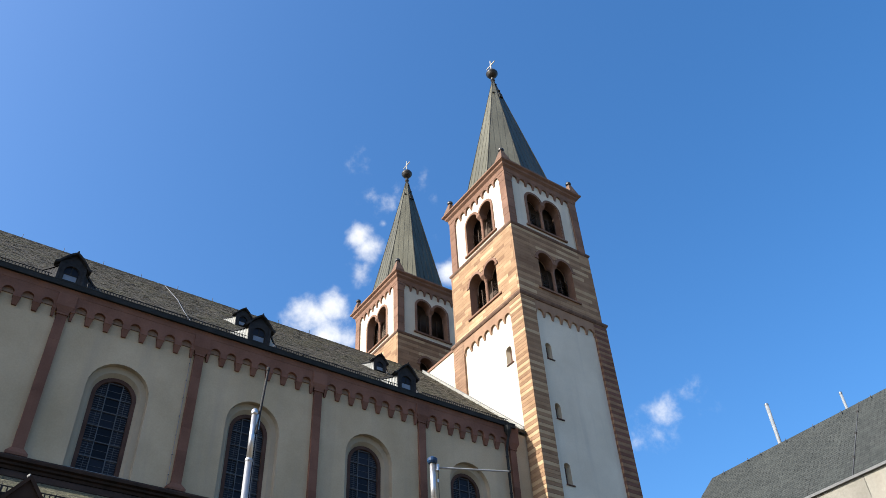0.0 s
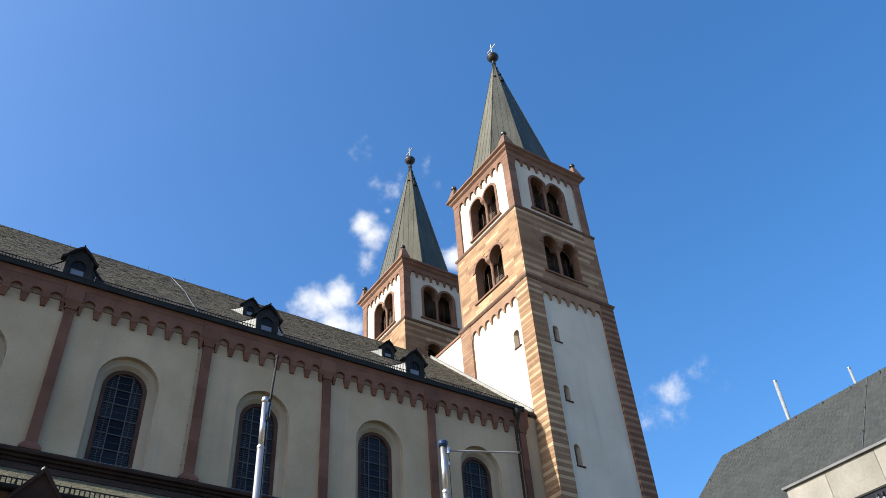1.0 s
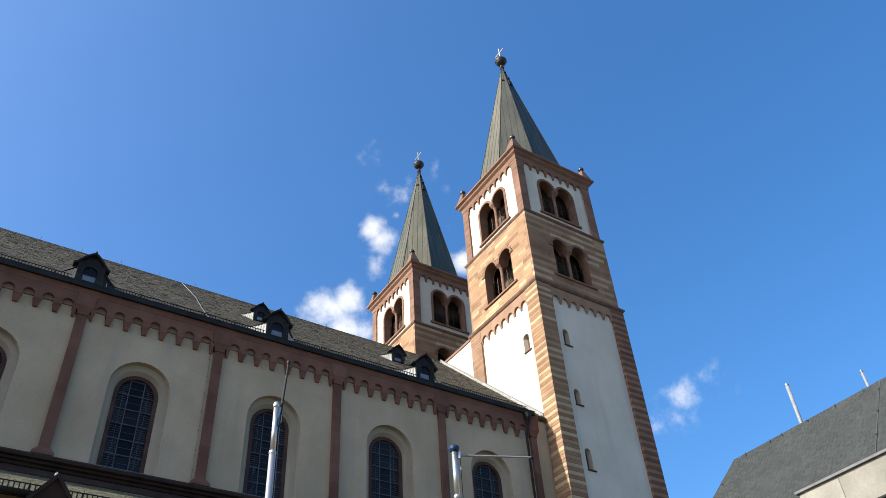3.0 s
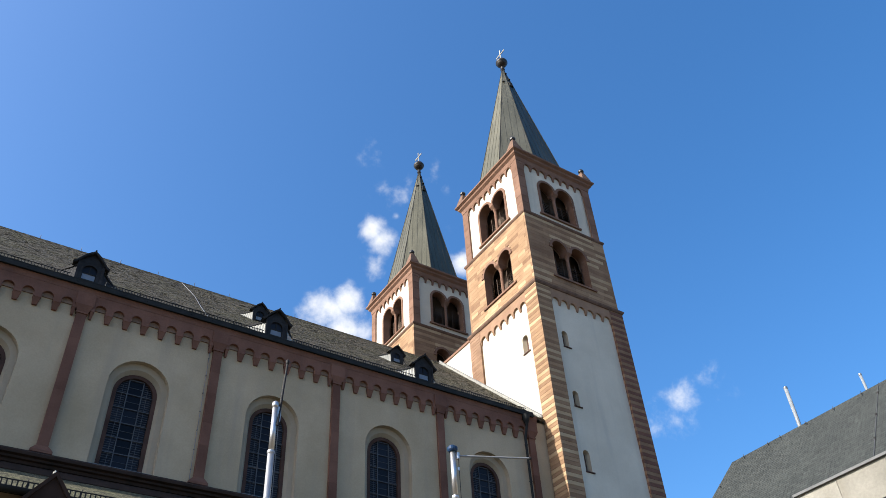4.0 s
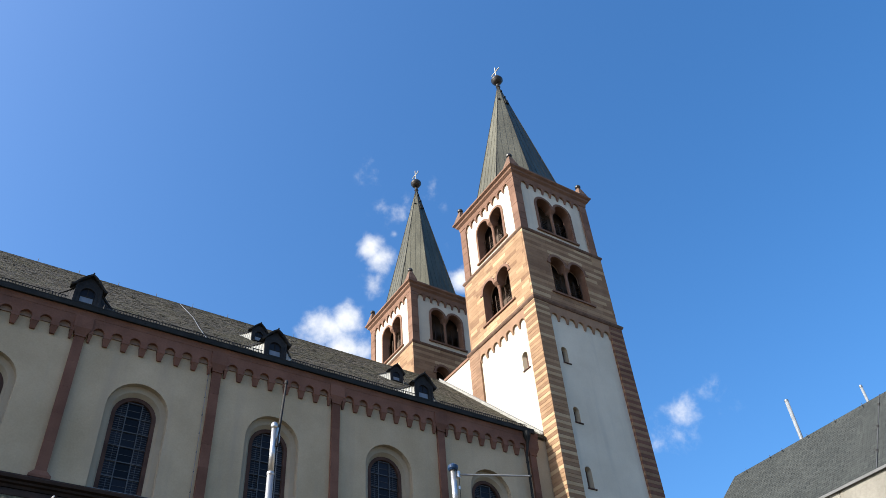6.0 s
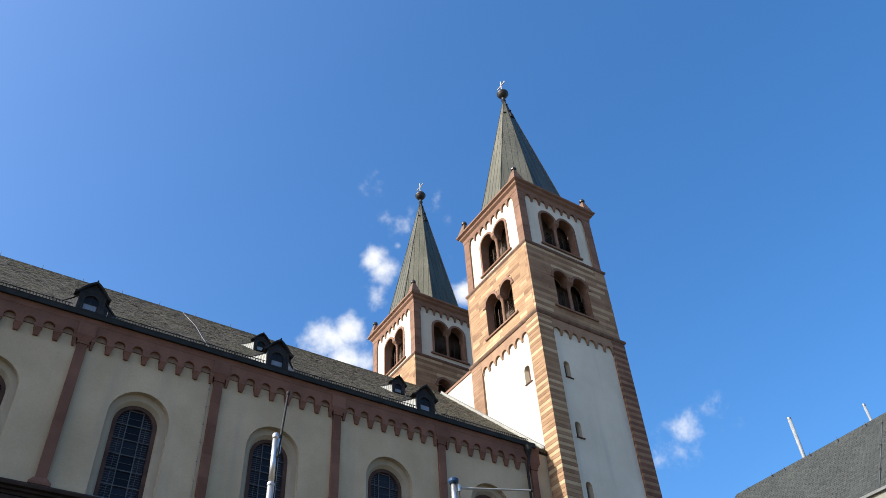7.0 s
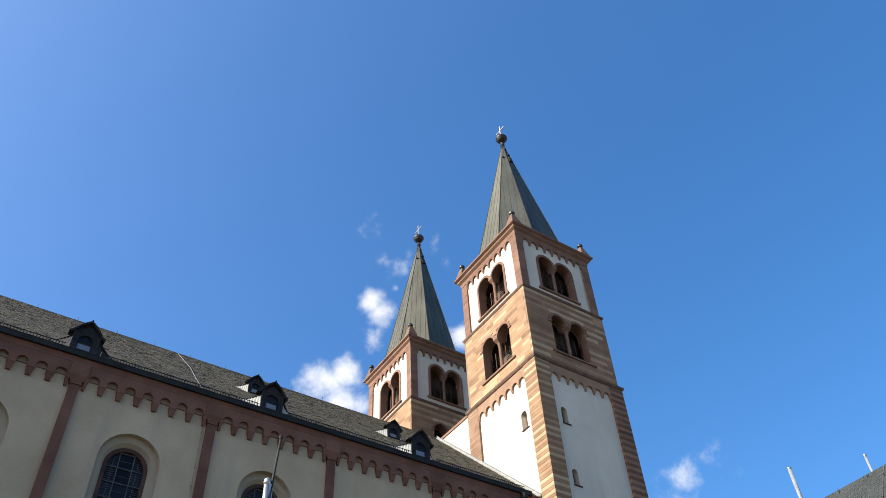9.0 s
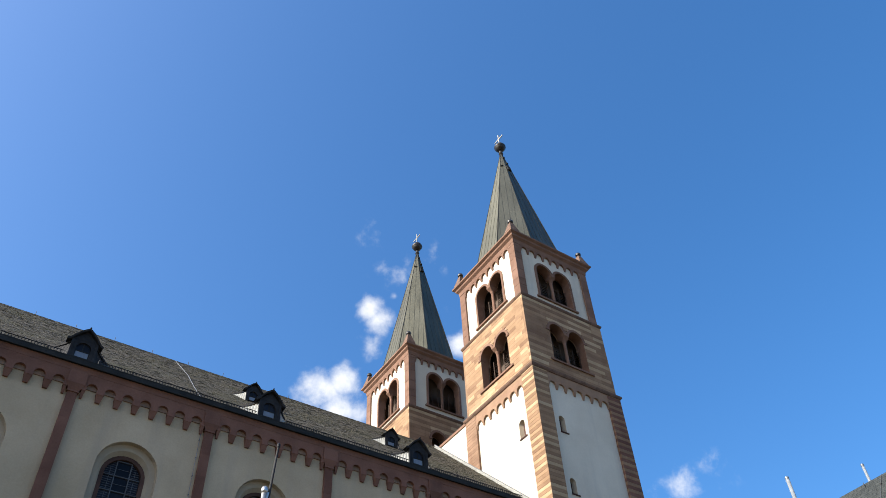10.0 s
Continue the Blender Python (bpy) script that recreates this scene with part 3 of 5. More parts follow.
def pilaster(x):
    root = empty("pilaster", pose(x, WALL_Y, STRING_Z))
    tagged(root, "slender red sandstone pilaster strip with capital on the nave wall", "pilaster", "nave pilasters", "structure")
    h = CAP_Z - STRING_Z
    # shaft in courses
    zs = [0.30]
    while zs[-1] < h - 0.01:
        zs.append(min(zs[-1] + random.choice((0.95, 1.1, 1.3)), h))
    for a, b in zip(zs, zs[1:]):
        part("shaft_stone", boxes((-0.185, 0.185, -0.13, 0.02, a + 0.003, b - 0.003)), RED, root)
    bm = bmesh.new()
    lo, hi = [(-0.36, -0.2), (0.36, -0.2), (0.36, 0.02), (-0.36, 0.02)], [(-0.195, -0.14), (0.195, -0.14), (0.195, 0.02), (-0.195, 0.02)]
    box(bm, -0.36, 0.36, -0.2, 0.02, 0.03, 0.12)
    sheet(bm, [(*p, 0.12) for p in lo + lo[:1]], [(*p, 0.30) for p in hi + hi[:1]], lambda a, b, c: (a, b, c))
    part("base", bm, RED, root)
    bm = bmesh.new()
    box(bm, -0.22, 0.22, -0.17, 0.02, h, h + 0.07)
    lo, hi = [(-0.20, -0.15), (0.20, -0.15), (0.20, 0.02), (-0.20, 0.02)], [(-0.34, -0.24), (0.34, -0.24), (0.34, 0.02), (-0.34, 0.02)]
    sheet(bm, [(*p, h + 0.07) for p in lo + lo[:1]], [(*p, h + 0.36) for p in hi + hi[:1]], lambda a, b, c: (a, b, c))
    box(bm, -0.34, 0.34, -0.24, 0.02, h + 0.36, 0.895 + h)
    part("capital", bm, RED, root)


nave()

# ---- nave roof ----
PITCH = (RIDGE_Z - EAVE_Z - 0.1) / (AXIS_Y - 27.75)
SLOPE = math.atan(PITCH)


def roof_z(y):
    return EAVE_Z + 0.1 + (y - 27.75) * PITCH


def roof_shingles(roof):
    """Lapped shingles on the slope towards the square, each lifted and cut a little differently."""
    rng = np.random.default_rng(5)
    row, wide = 0.17, 0.25
    along = np.array((0.0, math.cos(SLOPE), math.sin(SLOPE)))
    out = np.array((0.0, -math.sin(SLOPE), math.cos(SLOPE)))
    foot = np.array((0.0, 27.72, roof_z(27.72)))
    length = (AXIS_Y - 27.72) / math.cos(SLOPE)
    verts, faces = [], []
    for i in range(int(length / row)):
        sag = rng.normal(0, 0.006)
        x = NAVE_X0 + rng.uniform(0, wide)
        while x < NAVE_X1 - 0.4:
            w = wide * rng.uniform(0.7, 1.25)
            low = i * row + rng.normal(0, 0.012) + sag
            lift = 0.009 + abs(rng.normal(0, 0.006))
            twist = rng.normal(0, 0.003)
            n = len(verts)
            for xx, tw in ((x + 0.004, -twist), (x + w - 0.004, twist)):
                base = foot + np.array((xx, 0, 0))
                lo = base + along * (low + tw * 2)
                verts.extend((lo, lo + out * (lift + tw), base + along * (low + row * 1.25) + out * 0.004))
            faces.extend(((n, n + 3, n + 4, n + 1), (n + 1, n + 4, n + 5, n + 2), (n, n + 1, n + 2), (n + 3, n + 5, n + 4)))
            x += w
    me = bpy.data.meshes.new("shingles")
    me.from_pydata([tuple(p) for p in verts], [], faces)
    me.materials.append(SHINGLE_PIECE)
    tagged(place("shingles", me, roof), "lapped weathered shingles with moss", kind="stuff")


def nave_roof():
    bm = bmesh.new()
    f = lambda x, y, z: (x, y, z)
    e, far = 27.75, 2 * AXIS_Y - 27.75
    a = [(NAVE_X0 - 0.3, e, roof_z(e)), (NAVE_X0 - 0.3, AXIS_Y, RIDGE_Z), (NAVE_X0 - 0.3, far, roof_z(e)), (NAVE_X0 - 0.3, far, roof_z(e) - 0.14), (NAVE_X0 - 0.3, AXIS_Y, RIDGE_Z - 0.3), (NAVE_X0 - 0.3, e, roof_z(e) - 0.14)]
    b = [(NAVE_X1 - 0.06, p[1], p[2]) for p in a]
    sheet(bm, a + a[:1], b + b[:1], f)
    for row in (a, b):
        bm.faces.new([bm.verts.new(p) for p in row])
    roof = tagged(part("roof", bm, SHINGLE), "steep mossy brown-grey shingle roof of the nave", "roof", kind="structure")
    roof_shingles(roof)
    # gable ends close the roof space
    bm = bmesh.new()
    for x in (NAVE_X0 + 0.2, NAVE_X1 - 0.3):
        v = [bm.verts.new(p) for p in ((x, 27.9, EAVE_Z - 0.2), (x, FAR_Y, EAVE_Z - 0.2), (x, AXIS_Y, RIDGE_Z - 0.5))]
        bm.faces.new(v)
    tagged(part("wall_gable", bm, CREAM), "plain plastered gable walls closing the nave roof", "wall", kind="structure")


nave_roof()


# ---- towers ----
Z2, Z1, ZC, ZBALL = 30.34, 36.11, 41.70, 57.38
H_LOW, H_MID, H_TOP = 3.36, 3.24, 3.16
COURSE = 0.27


def tower(cx, cy):
    root = empty("church_tower", pose(cx, cy, 0))
    tagged(root, "square church tower of white plaster and striped sandstone, metal spire", "tower", "twin towers")

    def side(k, h):
        q = Matrix.Rotation(k * math.pi / 2, 3, "Z")
        return lambda u, d, z: tuple(q @ Vector((u, -h + d, z)))
    rng = random.Random(7)
    # lower shaft: plaster panels behind striped corner strips
    hp = H_LOW - 0.14
    bm = boxes((-hp + 0.30, hp - 0.30, -hp + 0.30, hp - 0.30, 0, Z2 - 0.3))
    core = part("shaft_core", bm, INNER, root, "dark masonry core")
    slits = {0: [(-1.66, 19.06, 20.24, 0.21), (-1.66, 22.72, 23.66, 0.20), (-1.66, 26.45, 27.52, 0.21)], 3: [(1.64, 26.50, 27.65, 0.25)], 1: [], 2: []}
    for k in range(4):
        f = side(k, hp)
        z = 0.0
        for u, zb, zt, r in slits[k]:
            bm = bmesh.new()
            arched_wall(bm, f, -2.5, 2.5, z, zt + 1.0, [(u, r, zb, zt - r)], 0.28)
            panel = part("plaster_panel", bm, PLASTER, root, "white plastered wall panel")
            bm = bmesh.new()
            sheet(bm, arch(u, r, zb, zt - r, 0.004, 8), arch(u, r * 0.55, zb + 0.1, zt - r, 0.24, 8), f)
            slit = part("slit_reveal", bm, REVEAL, panel, "pale splayed slit window")
            bm = bmesh.new()
            bm.faces.new([bm.verts.new(f(*p)) for p in arch(u, r * 0.6, zb + 0.05, zt - r, 0.235, 8)])
            part("slit_glass", bm, FRAMEBROWN, panel)
            part("slit_sill", boxes((u - r - 0.02, u + r + 0.12, -0.06, 0.2, zb - 0.05, zb + 0.01), f=f), FRAMEBROWN, panel)
            z = zt + 1.0
        part("plaster_panel", boxes((-2.5, 2.5, 0.0, 0.28, z, Z2 - 0.3), f=f), PLASTER, root, "white plastered wall panel")
    for k in range(4):
        f = side(k, H_LOW)
        bm = bmesh.new()
        frieze(bm, f, -2.30, 2.30, 7, Z2 - 0.02, 29.50, 29.28, 0.02, 0.15, 0.17)
        part("arched_frieze", bm, TAN, root, "tan sandstone frieze")
    # mid storey core: hollow bell chamber walls with paired openings
    for k in range(4):
        f = side(k, H_MID - 0.04)
        bm = bmesh.new()
        twin_wall(bm, f, -H_MID + 0.04, H_MID - 0.04, Z2 - 0.3, Z1, 0.78, 0.60, 31.62, 34.02, 0.7)
        part("middle_wall", bm, MORTAR, root)
        f = side(k, H_TOP - 0.12)
        bm = bmesh.new()
        twin_wall(bm, f, -H_TOP + 0.12, H_TOP - 0.12, Z1 - 0.2, ZC - 0.3, 0.76, 0.64, 36.86, 39.30, 0.62)
        part("upper_wall", bm, PLASTER, root, "white plastered wall panel")
        for z0, zs, h, r, half in ((36.86, 39.30, H_TOP - 0.12, 0.62, 0.76), (31.62, 34.02, H_MID - 0.04, 0.58, 0.78)):
            bell_window(root, side(k, h), z0, zs, r, half, upper=z0 > 33)
    bm = boxes((-2.5, 2.5, -2.5, 2.5, Z1 - 0.15, Z1 + 0.1))
    part("floor_slab", bm, WOOD, root, "dark timber floors")
    # solid dark block added inside the chamber, behind the openings
    part("bell_chamber", boxes((-2.0, 2.0, -2.0, 2.0, Z2 + 0.15, ZC - 0.55)), INNER, root, "dark solid block filling the bell chamber")
    # mouldings
    bm = bmesh.new()
    square_ring(bm, [(H_LOW - 0.3, Z2 - 0.02), (H_LOW + 0.03, Z2 - 0.02), (H_LOW + 0.09, Z2 + 0.08), (H_LOW + 0.10, Z2 + 0.18), (H_MID + 0.02, Z2 + 0.30), (H_MID - 0.3, Z2 + 0.30)])
    part("lower_string_course", bm, WEATHERED, root, "dark brown string course")
    bm = bmesh.new()
    square_ring(bm, [(H_MID - 0.3, Z1 - 0.10), (H_MID + 0.02, Z1 - 0.10), (H_MID + 0.08, Z1 + 0.0), (H_MID + 0.08, Z1 + 0.10), (H_TOP + 0.02, Z1 + 0.20), (H_TOP - 0.3, Z1 + 0.20)])
    part("upper_string_course", bm, WEATHERED, root, "dark brown string course")
    bm = bmesh.new()
    square_ring(bm, [(H_TOP - 0.4, ZC - 0.75), (H_TOP + 0.01, ZC - 0.75), (H_TOP + 0.05, ZC - 0.45), (H_TOP + 0.20, ZC - 0.30), (H_TOP + 0.22, ZC - 0.18), (H_TOP + 0.37, ZC - 0.06), (H_TOP + 0.37, ZC + 0.06), (2.5, ZC + 0.25)])
    part("cornice", bm, PINK, root, "projecting pink sandstone cornice")
    for k in range(4):
        f = side(k, H_TOP)
        bm = bmesh.new()
        frieze(bm, f, -2.56, 2.56, 8, ZC - 0.7, 40.66, 40.42, 0.0, 0.13, 0.17)
        part("arched_frieze", bm, PINK, root, "pink sandstone frieze")
    # plain corner strips of the top storey, in long stones
    for sx, sy in ((-1, -1), (1, -1), (1, 1), (-1, 1)):
        z = Z1 + 0.2
        while z < ZC - 0.76:
            z2 = min(z + rng.choice((0.6, 0.8, 1.0)), ZC - 0.75)
            m = block_mesh("strip_stone", 0.6, 0.6, z2 - z - 0.008, PINK)
            place("strip_stone", m, root, m=pose(sx * (H_TOP - 0.30), sy * (H_TOP - 0.30), z))
            z = z2
    spire(root)
    # striped corner stones of the lower shaft: from the roofs up as single stones, the rest joined
    step = 0.21
    meshes = [block_mesh("corner_stone", 1.06, 1.06, step - 0.008, m, 0.008) for m in (DARKSTONE, LIGHTSTONE, TAN, RED, MIDSTONE)]
    for sx, sy in ((-1, -1), (1, -1), (-1, 1)):
        z, i = 12.4, 0
        plain = (sx, sy) == (-1, 1)
        while z < Z2 - 0.05:
            hgt = min(step, Z2 - 0.02 - z)
            c = H_LOW - 0.53
            place("corner_stone", meshes[2] if plain else meshes[(3, 0)[i % 2] if sx > 0 else (rng.choice((1, 1, 4)) if i % 2 and rng.random() < 0.9 else 0)], root, m=pose(sx * c, sy * c, z) @ Matrix.Diagonal((1, 1, hgt / step, 1)))
            z, i = z + step, i + 1
    bm = bmesh.new()
    c0, c1 = H_LOW - 1.06, H_LOW
    box(bm, c0, c1, c0, c1, 0, Z2 - 0.02)
    for sx, sy in ((-1, -1), (1, -1), (-1, 1)):
        a, b = sorted((sx * c0, sx * c1))
        c, d = sorted((sy * c0, sy * c1))
        box(bm, a, b, c, d, 0, 12.39)
    tagged(part("corner_strips", bm, DARKSTONE, root), kind="stuff")
    # coursed blocks of the middle storey on the two sides towards the square and the nave
    opens = [(-0.78, 0.60, 31.62, 34.02), (0.78, 0.60, 31.62, 34.02)]
    lengths = (0.7, 1.0, 1.35, 1.8)
    bank = {(w, j): block_mesh("wall_stone", w - 0.006, 0.16, COURSE - 0.006, m, 0.005) for w in lengths for j, m in enumerate((DARKSTONE, MIDSTONE, LIGHTSTONE))}
    rest = bmesh.new()
    for k in (0, 3, 1, 2):
        q = Matrix.Rotation(k * math.pi / 2, 4, "Z")
        z, i = Z2 + 0.30, 0
        while z < Z1 - 0.12:
            hgt = min(COURSE, Z1 - 0.10 - z)
            u = -H_MID + (0.0 if k in (0, 2) else 0.16)
            end = H_MID - (0.0 if k in (0, 2) else 0.16)
            while u < end - 0.02:
                w = rng.choice(lengths[1:] if k == 0 else lengths[:3])
                w = min(w, end - u)
                # stop at the reveals of the openings
                zm = z + hgt / 2
                skip = None
                for uc, r, zb, zs in ([(0.0, 1.38, 31.62, 34.02)] if zm < 34.0 else opens):
                    if zb - 0.02 < zm < zs + r + 0.2:
                        hw = r + 0.2 if zm < zs + 0.1 else math.sqrt(max((r + 0.2) ** 2 - (zm - zs) ** 2, 0))
                        hw = r if zm < zs - 0.1 else hw
                        if u < uc - hw < u + w:
                            w = uc - hw - u
                        elif uc - hw - 0.001 <= u < uc + hw:
                            skip = uc + hw
                if skip is not None:
                    u = skip
                    continue
                if w > 0.03:
                    if k == 0:
                        # banded: long pale courses between brown ones
                        light = (1 if rng.random() < 0.45 else 2) if rng.random() < (0.72 if i % 2 else 0.06) else 0
                    else:
                        # even tan ashlar with a few yellow and brown stones
                        light = rng.choices((0, 1, 2), (0.09, 0.74, 0.17))[0]
                    near = min(lengths, key=lambda s: abs(s - w))
                    m = q @ Matrix.Translation((u + w / 2, -H_MID + 0.08, z)) @ Matrix.Diagonal((w / near, 1, hgt / COURSE, 1))
                    if k in (0, 3):
                        place("wall_stone", bank[near, int(light)], root, m=m)
                    else:
                        box(rest, u + 0.005, u + w - 0.005, -H_MID, -H_MID + 0.16, z + 0.005, z + hgt - 0.005, f=lambda x, y, zz: tuple(q @ Vector((x, y, zz))))
                u += w
            z, i = z + COURSE, i + 1
    tagged(part("wall_stones_far_sides", rest, DARKSTONE, root), kind="stuff")
    return root


def bell_window(root, f, zb, zs, r, half, upper):
    """The stone frame, middle column and louvres of a paired bell opening."""
    w, g, o = half + r, half - r, 0.17
    bm = bmesh.new()
    inner = [(-w, zb), *[(p[0], p[2]) for p in arch(-half, r, zb, zs, 0)[1:-1]], *[(p[0], p[2]) for p in arch(half, r, zb, zs, 0)[1:-1]], (w, zb)]
    # the lining of the reveal
    sheet(bm, [(u, -0.05, z) for u, z in inner], [(u, 0.6, z) for u, z in inner], f)
    # the raised moulding in front, which follows both arches
    outer = []
    for u, z in inner:
        s = -half if u < 0 else half
        if z <= zs + 0.001 and abs(u) > half:
            outer.append((math.copysign(w + o, u), z))
        else:
            k = (r + o) / r
            uu = s + (u - s) * k
            uu = min(uu, 0.0) if s < 0 else max(uu, 0.0)
            outer.append((uu, zs + max((z - zs) * k, 0.16 if abs(u) < half else 0)))
    if not upper:
        keep = [i for i, (u, z) in enumerate(inner) if z >= zs - 0.001]
        inner, outer = [inner[i] for i in keep], [outer[i] for i in keep]
    sheet(bm, [(u, -0.06, z) for u, z in inner], [(u, -0.06, z) for u, z in outer], f)
    sheet(bm, [(u, -0.06, z) for u, z in outer], [(u, 0.03, z) for u, z in outer], f)
    bmesh.ops.remove_doubles(bm, verts=bm.verts, dist=0.0005)
    frame_part = part("window_surround", bm, PINK, root, "pink sandstone surround")
    part("sill", boxes((-w - 0.32, w + 0.32, -0.13, 0.3, zb - 0.12, zb), f=f), PINK, frame_part)
    if not upper:
        for s in (-1, 1):
            a, b = sorted((s * (w - 0.01), s * (w + 0.26)))
            part("impost", boxes((a, b, -0.09, 0.3, zs - 0.13, zs), f=f), PINK, frame_part)
    bm = bmesh.new()
    d, c = 0.26, 0.115
    ff = lambda x, y, z: f(x, y + d, z)
    lathe(bm, [(c * 1.5, zb), (c * 1.5, zb + 0.08), (c * 1.15, zb + 0.18), (c, zb + 0.24), (c * 0.92, zs - 0.42)], 12, f=ff)
    part("column", bm, PINK, frame_part, "round sandstone column")
    bm = bmesh.new()
    lathe(bm, [(c * 0.95, zs - 0.44), (c * 1.15, zs - 0.36), (c * 1.5, zs - 0.22)], 12, f=ff)
    low, top = [(-0.15, 0.10), (0.15, 0.10), (0.15, 0.42), (-0.15, 0.42)], [(-0.19, -0.06), (0.19, -0.06), (0.19, 0.58), (-0.19, 0.58)]
    sheet(bm, [(a, b, zs - 0.22) for a, b in low + low[:1]], [(a, b, zs - 0.02) for a, b in top + top[:1]], f)
    box(bm, -0.19, 0.19, -0.06, 0.58, zs - 0.02, zs + 0.10, f)
    part("column_capital", bm, PINK, frame_part)
    for s in (-1, 1):
        bm = bmesh.new()
        uc = s * half
        for i in range(12):
            z = zb + 0.05 + i * 0.16
            a = [(uc - r + 0.02, 0.50, z), (uc + r - 0.02, 0.50, z)]
            sheet(bm, a, [(p[0], 0.62, p[2] + 0.11) for p in a], f)
            sheet(bm, [(p[0], p[1], p[2] - 0.02) for p in a], [(p[0], 0.62, p[2] + 0.09) for p in a], f)
        for u in (uc - r + 0.04, uc, uc + r - 0.04):
            box(bm, u - 0.025, u + 0.025, 0.47, 0.51, zb, zb + 2.0, f)
        part("louvres", bm, WOOD, frame_part, "dark wooden louvres")


def spire(root):
    a, z0, z1 = 3.02, ZC + 0.12, 56.75
    v = [(a / math.cos(math.pi / 8) * math.cos(math.pi / 8 + i * math.pi / 4), a / math.cos(math.pi / 8) * math.sin(math.pi / 8 + i * math.pi / 4)) for i in range(8)]
    apex = Vector((0, 0, z1))
    top = 0.02
    for i in range(8):
        p, q = Vector((*v[i], z0)), Vector((*v[(i + 1) % 8], z0))
        bm = bmesh.new()
        pa, qa = p.lerp(apex, 1 - top), q.lerp(apex, 1 - top)
        quad = [bm.verts.new(x) for x in (p, q, qa, pa)]
        bm.faces.new(quad)
        face = part("spire_panel", bm, SPIRE, root)
        nrm = (q - p).cross(apex - p).normalized()
        bm = bmesh.new()
        for j in range(1, 6):
            s = p.lerp(q, j / 6)
            # each seam runs straight up and ends at the hip
            up = ((p + q) / 2 - apex)
            frac = 1 - abs(j / 6 - 0.5) * 2
            e = s - up * (0.97 * max(frac, 0.30))
            # keep the end inside the facet
            tt = (e.z - z0) / (z1 - z0)
            mid = p.lerp(apex, tt).lerp(q.lerp(apex, tt), j / 6 if frac < 0.3 else 0.5 + (j / 6 - 0.5) / max(1 - tt, 0.05) if abs(j / 6 - 0.5) <= 0.5 * (1 - tt) else (0.02 if j < 3 else 0.98))
            tube(bm, s + nrm * 0.008, mid + nrm * 0.004, 0.010, 0.008, 5)
        part("standing_seams", bm, SEAM, face)
        bm = bmesh.new()
        tube(bm, p, pa, 0.04, 0.025, 6)
        part("hip_ridge", bm, SEAM, face)
    # a small hatch and step irons near the top
    for i, t, side_step in ((4, 0.83, 0.35), (5, 0.80, 0.5), (5, 0.86, 0.7), (5, 0.925, 0.4)):
        p, q = Vector((*v[i], z0)).lerp(apex, t), Vector((*v[(i + 1) % 8], z0)).lerp(apex, t)
        at = p.lerp(q, side_step)
        nrm = (q - p).cross(apex - p).normalized()
        along, up = (q - p).normalized(), (apex - at).normalized()
        w, h = (0.16, 0.30) if t == 0.80 else (0.09, 0.06)
        fm = lambda x, y, zz: tuple(at + along * x + nrm * y + up * zz)
        part("spire_hatch" if t == 0.80 else "step_iron", boxes((-w, w, -0.02, 0.10, -h, h), f=fm), SEAM, root)
    bm = bmesh.new()
    lathe(bm, [(0.06, z1 - 0.5), (0.2, z1 - 0.3), (0.12, z1 - 0.1), (0.16, z1)], 12)
    part("finial_neck", bm, BALL, root)
    bm = bmesh.new()
    R = 0.46
    prof = [(R * math.sin(math.pi * i / 14) + 0.002, ZBALL - R * math.cos(math.pi * i / 14)) for i in range(15)]
    prof[7:7] = [(R * 1.07, ZBALL - 0.05), (R * 1.07, ZBALL + 0.05)]
    prof = [p for i, p in enumerate(prof) if i != 9]
    lathe(bm, prof, 20)
    part("ball", bm, BALL, root, "dark metal ball", smooth=True)
    bm = bmesh.new()
    z = ZBALL + R - 0.03
    box(bm, -0.035, 0.035, -0.055, 0.055, z, z + 1.35)
    box(bm, -0.035, 0.035, -0.55, 0.55, z + 0.72, z + 0.83)
    bmesh.ops.bevel(bm, geom=list(bm.edges), offset=0.012, segments=1, affect="EDGES")
    part("cross", bm, GOLD, root, "gilded cross")
    for sx, sy in ((-1, -1), (1, -1), (1, 1), (-1, 1)):
        bm = bmesh.new()
        c = H_TOP - 0.12
        f = lambda x, y, zz: (sx * c + x, sy * c + y, zz)
        zb = ZC + 0.02
        sq = lambda h, zz: [(-h, -h, zz), (h, -h, zz), (h, h, zz), (-h, h, zz), (-h, -h, zz)]
        sheet(bm, sq(0.37, zb), sq(0.37, zb + 0.28), f)
        sheet(bm, sq(0.37, zb + 0.28), sq(0.13, zb + 1.15), f)
        pin = part("corner_pinnacle", bm, WEATHERED, root, "small sandstone corner pinnacle")
        bm = bmesh.new()
        lathe(bm, [(0.09, zb + 1.08), (0.10, zb + 1.18), (0.19, zb + 1.26), (0.21, zb + 1.36), (0.16, zb + 1.46), (0.06, zb + 1.52), (0.01, zb + 1.54)], 10, f=f)
        part("knob", bm, BALL, pin, "dark weathered knob")


TOWER_A, TOWER_B = (28.70, 30.19), (28.82, 43.62)
ta = tower(*TOWER_A)
tb = copy_thing(ta, pose(*TOWER_B, 0))


# ---- wall between the towers ----
bm = boxes((25.40, 26.2, 33.4, 40.4, 0, 30.25))
tagged(part("wall_between_towers", bm, PLASTER), "white plastered wall between the two towers", "wall", kind="structure")
bm = boxes((25.34, 26.3, 33.56, 40.25, 30.25, 30.42))
tagged(part("wall_coping", bm, PINK), "pink sandstone coping on the wall between the towers", "coping", kind="structure")

